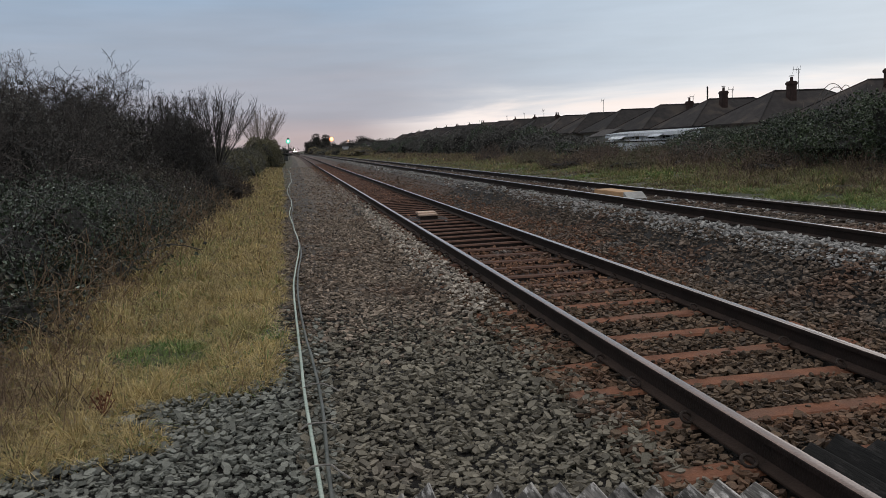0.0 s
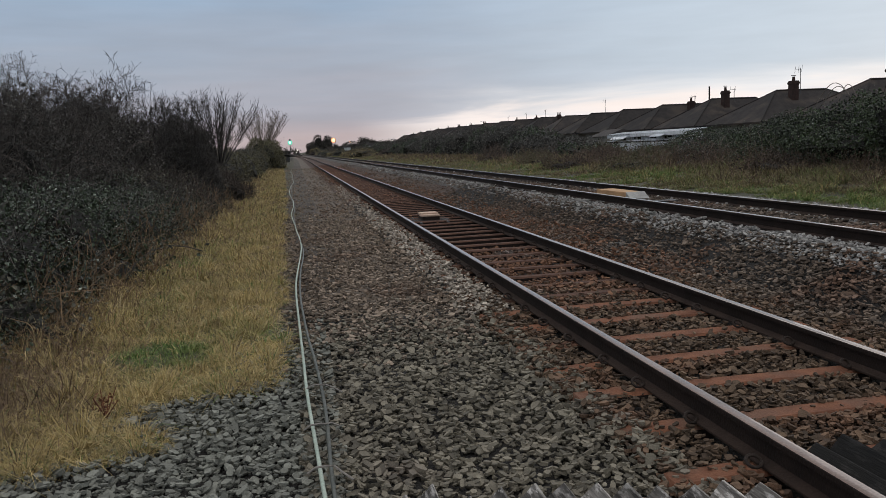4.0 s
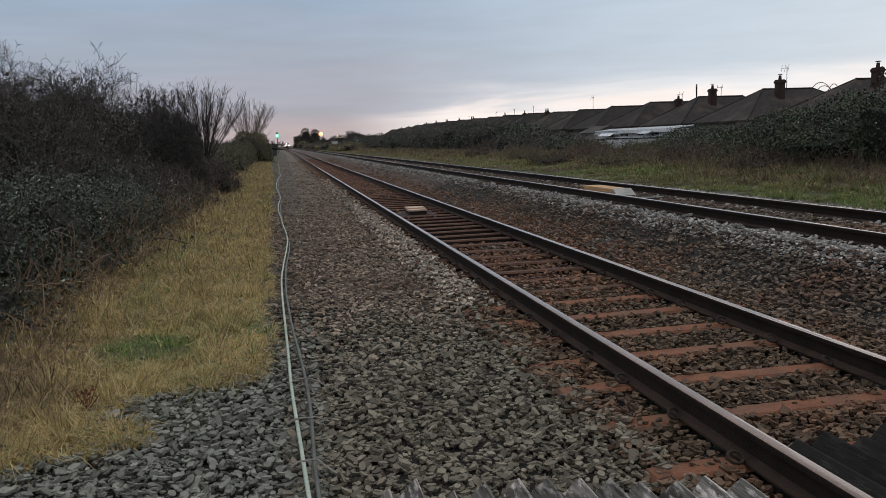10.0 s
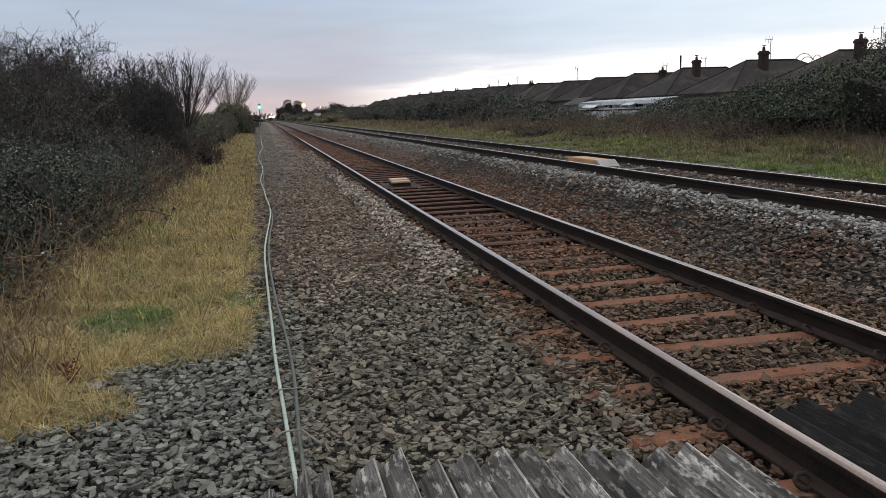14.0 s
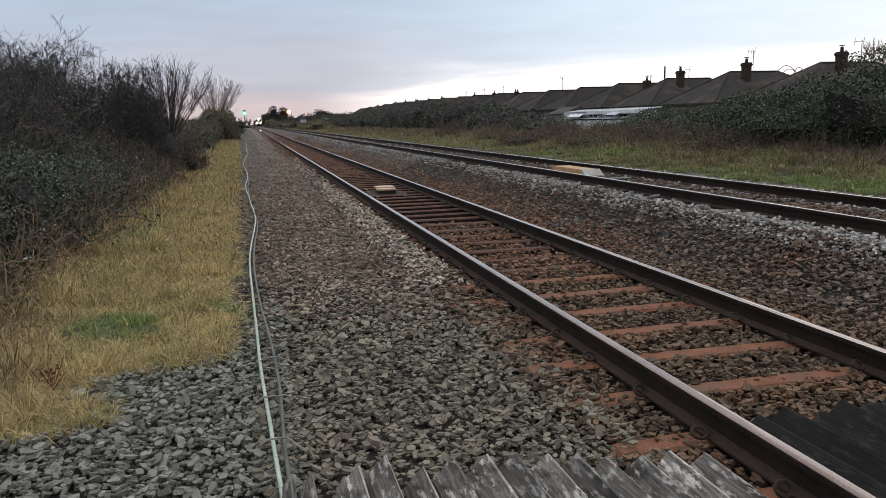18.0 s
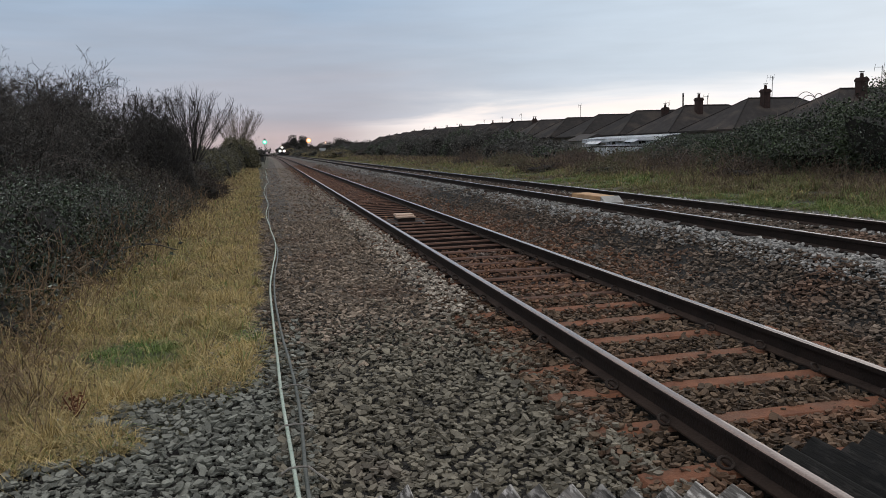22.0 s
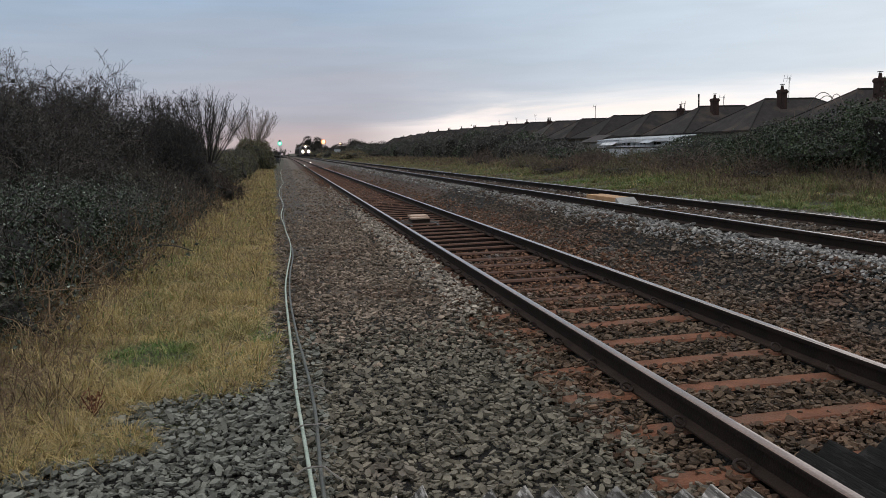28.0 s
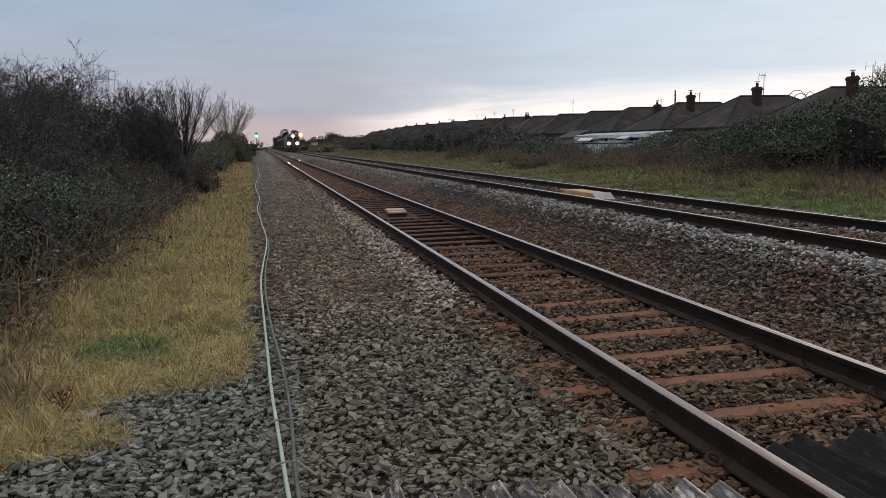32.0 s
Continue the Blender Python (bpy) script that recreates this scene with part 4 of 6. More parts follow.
# ---- cables on the path ----
def cable(label, mat, radius, pts, seed):
    p = np.array(pts, float)
    t = np.arange(len(p))
    tt = np.linspace(0, len(p) - 1, (len(p) - 1) * 14 + 1)
    x, y = np.interp(tt, t, p[:, 0]), np.interp(tt, t, p[:, 1])
    k = np.ones(15) / 15
    xs = np.convolve(np.pad(x, 7, mode="edge"), k, "valid")
    wob = np.array([noise.noise(Vector((seed, 5 * math.log(b + 2), 0))) for b in y]) * np.interp(y, [8, 15, 25, 90], [0.012, 0.05, 0.09, 0.14])
    z = ground_z(xs, y) + radius + 0.034 + np.array([noise.noise(Vector((seed, b * 1.7, 3))) for b in y]) * 0.012
    v, f = sweep(np.stack([xs + wob, y, z], -1), radius, 8)
    me = mesh_np("cable", v, f, mat)
    for q in me.polygons:
        q.use_smooth = True
    return tagged(put("cable", me), label, "cable", group="trackside cables")


cable("pale green cable lying along the path", M_CABLE, 0.0115, ((0.075, 2.4), (0.05, 3.2), (0.02, 3.9), (0.0, 4.6), (-0.03, 5.4), (-0.045, 6.2), (-0.06, 7.1), (-0.085, 8.2), (-0.10, 9.4), (-0.08, 11.2), (-0.05, 13.0), (-0.03, 14.8), (-0.11, 17.5), (-0.19, 21), (-0.22, 25), (-0.28, 30), (-0.35, 40), (-0.28, 48), (-0.45, 56), (-0.36, 64), (-0.6, 75), (-0.45, 90)), 1.5)
cable("dull grey cable lying along the path", M_CABLE_DARK, 0.0115, ((0.11, 2.4), (0.082, 3.2), (0.072, 3.9), (0.075, 4.6), (0.078, 5.4), (0.055, 6.2), (0.0, 7.1), (-0.03, 8.2), (-0.06, 9.4), (-0.045, 11.2), (-0.01, 13.0), (0.0, 14.8), (-0.08, 17.5), (-0.15, 21), (-0.18, 25), (-0.24, 30), (-0.31, 40)), 7.7)


def tie(x, y, ex, ey):
    ob = thing("cable_tie", "pale plastic tie round two cables", "cable tie", group="cable ties", at=pose(x, y, float(ground_z(x)) + 0.05))
    v, f = sweep([(-0.09, 0, 0.0), (-0.05, 0.005, 0.025), (0, 0.0, 0.03), (0.05, 0.01, 0.022), (ex * 0.6, ey * 0.6, 0.02), (ex, ey, -0.01)], 0.006, 5)
    put("strap", mesh_np("strap", v, f, M_TIE), ob)


tie(0.03, 4.72, 0.12, 0.05)
tie(0.05, 5.55, 0.16, -0.10)
tie(0.04, 4.05, 0.14, -0.12)


# ---- timber trespass guard ----
def guard_board(r, w, h, y0, y1):
    """A ridged board, the far end cut to a slope, with worn edges."""
    bm = bmesh.new()
    cut = r.uniform(-0.02, 0.02)
    pts = [(-w / 2, 0), (w / 2, 0), (w / 2 - 0.004, 0.014), (w * 0.29 + 0.004, h), (w * 0.29 - 0.004, h), (-w / 2 + 0.004, 0.014)]
    ys = [y0, (y0 + y1) / 2, y1]
    rings = []
    for i, y in enumerate(ys):
        rings.append([bm.verts.new((x + r.uniform(-0.003, 0.003), y - (cut * z / h if i == 2 else 0), z + (r.uniform(-0.004, 0.004) if z > 0.02 else 0))) for x, z in pts])
    n = len(pts)
    for a, b in zip(rings[:-1], rings[1:]):
        for i in range(n):
            bm.faces.new((a[i], a[(i + 1) % n], b[(i + 1) % n], b[i]))
    bm.faces.new(rings[0][::-1])
    bm.faces.new(rings[-1])
    bmesh.ops.recalc_face_normals(bm, faces=bm.faces)
    return bm


def build_guard(label, x0, x1, pitch, mat, h, yend, z, slope=0.0):
    g = thing("trespass_guard", label, "trespass guard", group="timber guards")
    r = random.Random(int(x0 * 10) + 5)
    x = x0
    while x < x1:
        w = pitch * r.uniform(0.92, 1.0)
        part("board", guard_board(r, w, h * r.uniform(0.9, 1.08), 0.6, yend - slope * (x - x0) + r.uniform(-0.03, 0.03)), mat, g, at=pose(x, 0, z, r.uniform(-0.4, 0.4), r.uniform(-6, 6), r.uniform(-0.35, 0.35)))
        x += pitch
    for b in list(g.children):
        b.data.materials.append(M_WOOD_END if mat is M_WOOD else mat)
        for p in b.data.polygons:
            p.material_index = int(p.normal.y > 0.7 or (p.normal.z > 0.7 and p.area < 0.03))     # bare end grain and the worn ridge
    part("bearer", box(x0 - 0.06, x1, 1.6, 1.75, z - 0.08, z - 0.005), mat, g)
    part("bearer", box(x0 - 0.06, x1, 2.9, 3.05, z - 0.08, z - 0.005), mat, g)
    return g


build_guard("weathered grey ridged timber boards laid along the path's end", 0.345, 2.06, 0.143, M_WOOD, 0.108, 3.50, -0.022, 0.20)
build_guard("split grey timber board beside the cable", 0.085, 0.20, 0.085, M_WOOD, 0.075, 3.50, -0.005)
build_guard("narrow grey timber offcut beside the pale cable", -0.09, -0.02, 0.13, M_WOOD, 0.08, 3.36, -0.02)
build_guard("dark wet ridged timber boards between the near rails", 2.40, 3.66, 0.155, M_DARKWOOD, 0.12, 3.42, 0.0)


# ---- boxes between the rails ----
def build_boxes():
    b = thing("track_box", "tan-topped metal box bolted between the near rails", "equipment box", at=pose(2.93, 18.2, -0.02))
    part("lid", box(-0.21, 0.21, -0.10, 0.36, 0.13, 0.175, 0.012), M_TAN, b, "faded tan lid")
    part("lid", box(-0.24, 0.20, -0.36, -0.105, 0.11, 0.15, 0.012), M_TAN, b, "faded tan lid")
    part("body", box(-0.20, 0.20, -0.32, 0.32, 0.0, 0.11, 0.01), M_CLIP, b, "dark rusty body")
    part("base_plate", box(-0.40, 0.44, -0.45, 0.42, -0.02, 0.03, 0.01), M_CLIP, b, "wide dark base plate")
    for s in (-1, 1):
        part("strap", box(s * 0.30 - 0.02, s * 0.30 + 0.02, -0.9, 0.75, 0.0, 0.03, 0.005), M_METAL, b)
        part("bracket", box(-0.30, 0.30, s * 0.3 - 0.02, s * 0.3 + 0.02, 0.0, 0.035), M_METAL, b)
    c = thing("track_ramp", "long faded yellow ramp board between the far rails", "ramp board", at=pose(TRACK2_X - 0.02, 15.7, 0.41))
    part("body", box(-0.20, 0.20, -0.42, 1.2, 0.0, 0.16, 0.015), M_YELLOW, c)
    bm = prism([(-0.2, 0.0), (0.2, 0.0), (0.2, 0.17), (-0.2, 0.17)], -0.66, -0.424)
    for v in bm.verts:
        if v.co.y < -0.6 and v.co.z > 0.1:
            v.co.z = 0.05
    part("ramp_end", bm, M_RAMP, c, "pale sloping end")
    part("plate", box(-0.45, 0.45, -1.4, -1.1, 0.0, 0.03), M_METAL, c)
    for y in (-0.3, 0.4, 1.1):
        part("bracket", box(-0.3, 0.3, y - 0.03, y + 0.03, 0.0, 0.02), M_METAL, c)


build_boxes()


# ---- left side: dry grass, brambles, bare thicket ----
def grass_bed(label, mat, x, y, h, width, lean=0.5, droop=0.35, name="grass", way=None):
    v, f = blades(x, y, ground_z(x - bend(y), y) - 0.01, h, width, lean, droop, way)
    return tagged(put(name, mesh_np(name, v, f, mat)), label, "grass", kind="stuff")


def left_grass():
    def strip(n, y0, y1, w):
        y = y0 * (y1 / y0) ** rng.random(n)
        x = grass_edge(y) + 0.06 - rng.random(n) ** 1.1 * w
        return x, y

    def wave(x, y, f, g):
        return np.array([noise.noise(Vector((a * f, b * f, g))) for a, b in zip(x, y)])
    # tussocks: blades that spread outwards from many crowns
    cx, cy = strip(2300, 4.35, 110, 2.9)
    ex, ey = rng.uniform(-1.75, -0.88, 26), rng.uniform(4.4, 4.95, 26)                 # the tufts that creep out over the stones
    cx, cy = np.concatenate([cx, ex]), np.concatenate([cy, ey])
    cr = rng.uniform(0.08, 0.26, len(cx)) * np.interp(cy, [5, 30], [0.85, 1.9])
    ch = np.where(rng.random(len(cx)) < 0.16, rng.uniform(0.18, 0.30, len(cx)), rng.uniform(0.05, 0.16, len(cx))) * (1 + 0.5 * np.clip(-cx - 1.2, 0, 1.5))
    tone = wave(cx, cy, 0.8, 9.0) + rng.normal(0, 0.22, len(cx))
    k = rng.integers(0, len(cx), 200000)
    k = k[rng.random(len(k)) < np.interp(cy[k], [5, 12, 30, 60], [1.0, 0.8, 0.55, 0.35])]
    a, q = rng.uniform(0, 6.283, len(k)), np.abs(rng.normal(0, 0.55, len(k)))
    x, y = cx[k] + np.cos(a) * q * cr[k], cy[k] + np.sin(a) * q * cr[k]
    h = ch[k] * rng.uniform(0.6, 1.25, len(k)) * np.clip(1.15 - 0.4 * q, 0.4, 1.2)
    # a low ragged mat between them
    mx, my = strip(62000, 4.9, 110, 2.8)
    thin = wave(mx, my, 1.6, 1.0) + 0.6 * wave(mx, my, 5.0, 4.0)
    keep = (thin > -0.45 + 0.3 * (np.abs(mx + 0.62) < 0.13)) & ~((my < 5.8) & (thin < 0.0)) & ~((np.hypot((mx + 0.50) / 0.16, (my - 5.85) / 0.35) < 1))
    mx, my, thin = mx[keep], my[keep], thin[keep]
    x, y, h = np.concatenate([x, mx]), np.concatenate([y, my]), np.concatenate([h, (0.09 + 0.07 * thin + 0.05 * rng.random(len(mx))).clip(0.03, 0.2)])
    way = np.concatenate([a, rng.uniform(0, 6.283, len(mx))])
    tone = np.concatenate([tone[k], wave(mx, my, 0.8, 9.0) + rng.normal(0, 0.2, len(mx))])
    ok = x < grass_edge(y) + 0.13
    x, y, h, way, tone = x[ok], y[ok], h[ok], way[ok], tone[ok]
    u = rng.random(len(x))
    green = (np.hypot((x + 1.22) / 0.50, (y - 6.95) / 0.60) < 1 - u * 0.4) | (np.hypot((x + 0.30) / 0.14, (y - 7.6) / 0.5) < 0.8)
    h = np.where(green, h * 1.05, h)
    g = (green & (u < 0.93)) | (u < 0.05 + 0.55 * np.clip(tone - 0.12, 0, 1))
    pale = ~g & (u > 0.86)
    brown = ~g & ~pale & (u > 0.83 - 0.18 * np.clip(-x - 1.3, 0, 1.3) - 0.4 * np.clip(-tone - 0.2, 0, 1) - np.interp(y, [8, 16], [0, 0.16]))
    rest = ~(g | pale | brown)
    for m, mat, label, s in ((rest, M_STRAW, "dry straw-coloured tussocky grass beside the path", 1.0), (g, M_GREEN, "fresh green tufts among the dry grass", 0.9),
                             (pale, M_STRAW_PALE, "bleached pale grass stems in the dry grass", 1.15), (brown, M_STRAW_BROWN, "brown withered blades in the dry grass", 1.0)):
        grass_bed(label, mat, x[m], y[m], h[m] * s, 0.0020 + 0.00065 * y[m], 1.7, 0.9, way=way[m])
    # brown and pale stalks where the grass runs under the brambles
    n = 15000
    y = 4.9 * (40 / 4.9) ** rng.random(n)
    x = -2.5 + rng.normal(0, 0.34, n) - 0.3 * rng.random(n) + np.clip(8.5 - y, 0, 2) * 0.25 * rng.random(n)
    for k, mat, label in ((0, M_STRAW_BROWN, "brown dead stalks along the foot of the brambles"), (1, M_STRAW_PALE, "pale bent stalks along the foot of the brambles")):
        m = (np.arange(n) % 6 == 0) == (k == 1)
        grass_bed(label, mat, x[m], y[m], rng.uniform(0.12, 0.5, m.sum()), 0.004 + 0.0005 * y[m], 1.3, 0.7)


def arching_stems(label, mat, n, xr, yr, zr, ln, r0=0.006, name="bramble_stems"):
    """Long thin arching shoots."""
    x, y = rng.uniform(*xr, n), rng.uniform(*yr, n)
    p = np.stack([x, y, rng.uniform(*zr, n)], -1)
    a = rng.uniform(0, 2 * np.pi, n)
    d = np.stack([np.cos(a) * 0.8, np.sin(a) * 0.8, rng.uniform(0.2, 1.1, n)], -1)
    L = ln * rng.uniform(0.5, 1.2, n)
    seg, r = [], np.full((n, 1), r0)
    for i in range(6):
        q = p + d * (L / 6)[:, None]
        seg.append(np.concatenate([p, q, r, r * 0.85], 1))
        p, r = q, r * 0.85
        d = d + np.array([0, 0, -0.28]) + rng.normal(0, 0.12, d.shape)
    v, f = rods(np.concatenate(seg))
    return tagged(put(name, mesh_np(name, v, f, mat)), label, "bramble", kind="stuff")


def left_side():
    left_grass()
    r = random.Random(11)
    # bramble bank, close to the path
    y, i = 6.4, 0
    while y < 36:
        k = np.interp(y, [6, 9, 13, 20, 27, 36], [0.85, 1.15, 1.3, 1.1, 0.9, 0.75])
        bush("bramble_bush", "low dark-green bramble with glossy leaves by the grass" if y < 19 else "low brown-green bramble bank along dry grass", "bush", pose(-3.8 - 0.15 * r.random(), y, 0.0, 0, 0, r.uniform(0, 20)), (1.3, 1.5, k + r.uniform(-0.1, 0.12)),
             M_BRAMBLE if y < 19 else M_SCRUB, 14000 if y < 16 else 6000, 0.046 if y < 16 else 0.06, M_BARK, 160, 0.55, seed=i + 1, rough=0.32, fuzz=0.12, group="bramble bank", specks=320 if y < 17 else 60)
        y += 1.6 + r.uniform(-0.2, 0.3)
        i += 1
    while y < 120:
        bush("hedge_bush", "low brown-green scrub along the grass strip", "bush", pose(-4.55 + float(bend(y)), y, 0.0, 0, 0, r.uniform(0, 20)), (1.6, 2.9, np.interp(y, [36, 45, 66, 100], [1.1, 1.5, 1.9, 1.7]) + r.uniform(-0.15, 0.25)),
             M_SCRUB if i % 3 else M_OLIVE, 4200, 0.11, M_BARK, 160, 0.6, seed=i + 1, rough=0.3, fuzz=0.12, group="far hedge")
        y += 3.6
        i += 1
    y = 7.8
    while y < 27:
        bush("low_bramble", "low withered brown bramble spilling over the grass", "bush", pose(-2.95 + r.uniform(-0.15, 0.2), y, -0.02, 0, 0, r.uniform(0, 30)), (0.7, 0.95, r.uniform(0.38, 0.6)), M_SCRUB if i % 2 else M_BRAMBLE,
             1700, 0.055, M_STRAW_BROWN, 260, 0.4, seed=150 + i, rough=0.4, fuzz=0.14, shrink=0.7, specks=25, group="low brambles")
        y += 1.25 + r.uniform(-0.2, 0.3)
        i += 1
    for k, (x, yy, q) in enumerate(((-4.5, 20.5, 1.35), (-3.75, 22.6, 1.2), (-3.1, 29.5, 0.95), (-3.3, 33.0, 1.0), (-5.0, 17.2, 1.35))):
        bush("russet_scrub", "russet-brown leafless scrub between the brambles and thicket", "bush", pose(x, yy, 0, 0, 0, k * 50), (1.0, 1.3, q), M_RUSSET, 4200, 0.055, M_RUSSET, 900, 0.45, seed=170 + k, rough=0.3, fuzz=0.13, shrink=0.8, group="russet scrub")
    arching_stems("brown arching bramble shoots over the bank", M_BARK, 700, (-5.0, -2.6), (6.5, 30), (0.3, 1.0), 1.1)
    arching_stems("pale dead shoots among the brambles", M_BARK_PALE, 300, (-5.2, -2.4), (6.2, 24), (0.1, 1.0), 0.7, 0.004)
    arching_stems("pale bare stems across the dark thicket", M_BARK_PALE, 120, (-6.2, -4.3), (12, 22), (0.7, 1.9), 1.2, 0.006)
    # bare thicket behind the brambles
    spots = ((-6.2, 14.0, 3.1), (-7.4, 17.0, 3.9), (-5.7, 17.6, 3.5), (-8.4, 20.5, 4.8), (-6.3, 21.0, 4.4), (-5.5, 23.2, 4.6), (-7.5, 24.5, 5.3), (-5.9, 26.4, 4.5), (-9.2, 27.5, 5.7), (-7.2, 31.0, 5.5), (-6.6, 28.5, 5.0))
    for k, (x, yy, h) in enumerate(spots):
        bare_tree("bare_shrub", "leafless brown thicket shrub with tangled twigs", pose(x, yy, 0, 0, 0, k * 40), h * 0.99, 40 + k, stems=6, fan=0.85, depth=5, radius=0.04, thin=0.0048, spread=0.9, lift=0.03, curl=0.34, kids=(2, 3), side=(0, 1), mat=M_BARK_DARK if k % 2 else M_BARK, group="bare thicket")
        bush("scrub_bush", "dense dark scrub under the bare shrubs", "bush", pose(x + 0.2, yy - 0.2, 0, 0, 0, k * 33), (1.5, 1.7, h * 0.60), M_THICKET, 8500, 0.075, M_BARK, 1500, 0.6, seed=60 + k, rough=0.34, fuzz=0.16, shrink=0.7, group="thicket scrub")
    # a spreading bare crown over the thicket's end, a round dense bush before it, then a fan-shaped tree and a pale one
    bare_tree("bare_tree", "bare spreading tree with crooked limbs above the thicket", pose(-4.45, 28.0, 0), 4.3, 52, stems=8, fan=0.9, depth=5, radius=0.05, thin=0.0055, spread=0.75, lift=0.04, curl=0.28, kids=(2, 3), side=(0, 1), mat=M_BARK_DARK)
    bush("scrub_bush", "dense dark scrub under the bare shrubs", "bush", pose(-4.75, 28.2, 0), (1.2, 1.6, 2.75), M_THICKET, 6500, 0.08, M_BARK, 1100, 0.6, seed=88, rough=0.3, fuzz=0.13, group="thicket scrub")
    bush("round_bush", "rounded dark leafless bush with very dense twigs", "bush", pose(-3.32, 25.6, 0), (0.98, 1.1, 2.85), M_TWIG_DARK, 17000, 0.05, M_TWIG_DARK, 5200, 0.17, seed=90, rough=0.07, fuzz=0.035, shrink=0.9)
    fan_tree("bare_tree", "bare upright fan-shaped tree against the sky", pose(-3.75, 41, 0), 4.7, 4.2, 5, stems=44, thin=0.0075, mat=M_BARK_DARK)
    fan_tree("bare_tree", "slender pale bare tree beyond the hedge", pose(-3.9, 100, 0), 7.2, 7.0, 8, stems=42, mat=M_BARK_PALE, thin=0.0105)
    bush("olive_bush", "olive-green rounded bush beside the signal", "bush", pose(-3.5, 92, 0), (2.1, 2.6, 3.7), M_OLIVE, 11000, 0.14, M_BARK, 300, 0.8, seed=95, rough=0.2, fuzz=0.15)
    for k, (x, yy, q) in enumerate(((-4.6, 104, 2.2), (-4.4, 116, 2.0), (-12, 60, 2.2), (-14, 75, 2.0))):
        bush("hedge_bush", "dark scrub beyond the bare trees", "bush", pose(x, yy, 0), (2.4, 3.2, q), M_SCRUB, 3500, 0.16, M_BARK, 200, 0.8, seed=120 + k, rough=0.25, fuzz=0.15, group="far hedge")
    # a withered red dock among the grass
    dk = thing("dock_plant", "withered rust-red dock plant in dry grass", "plant", at=pose(-1.32, 5.34, 0.0))
    v, f = rods(np.array([(0, 0, 0, 0.03 * k, 0.04 * ((k * 7) % 5 - 2), 0.12 + 0.03 * (k % 3), 0.006, 0.003) for k in range(-3, 4)]))
    put("stems", mesh_np("stems", v, f, M_DOCK), dk)
    q = rng.normal(0, 1, (36, 3)) * (0.045, 0.04, 0.03) + (0, 0, 0.10)
    v, f = leaves(q, rng.uniform(0.02, 0.04, 36))
    put("leaves", mesh_np("leaves", v, f, M_DOCK), dk)
    # the dark spray of a single bramble leaning over the grass
    ob = thing("bramble_spray", "single dark bramble shoot leaning over dry grass", "bramble", at=pose(-2.25, 10.7, 0.0))
    pts = [(0, 0, 0.1), (0.12, 0.1, 0.32), (0.3, 0.25, 0.46), (0.5, 0.4, 0.5), (0.72, 0.55, 0.45), (0.9, 0.7, 0.36)]
    v, f = sweep(pts, 0.008, 5)
    put("stem", mesh_np("stem", v, f, M_BARK), ob)
    p = np.array(pts)[rng.integers(1, 6, 26)] + rng.normal(0, 0.05, (26, 3))
    v, f = leaves(p, rng.uniform(0.04, 0.08, 26))
    put("leaves", mesh_np("leaves", v, f, M_BRAMBLE), ob)


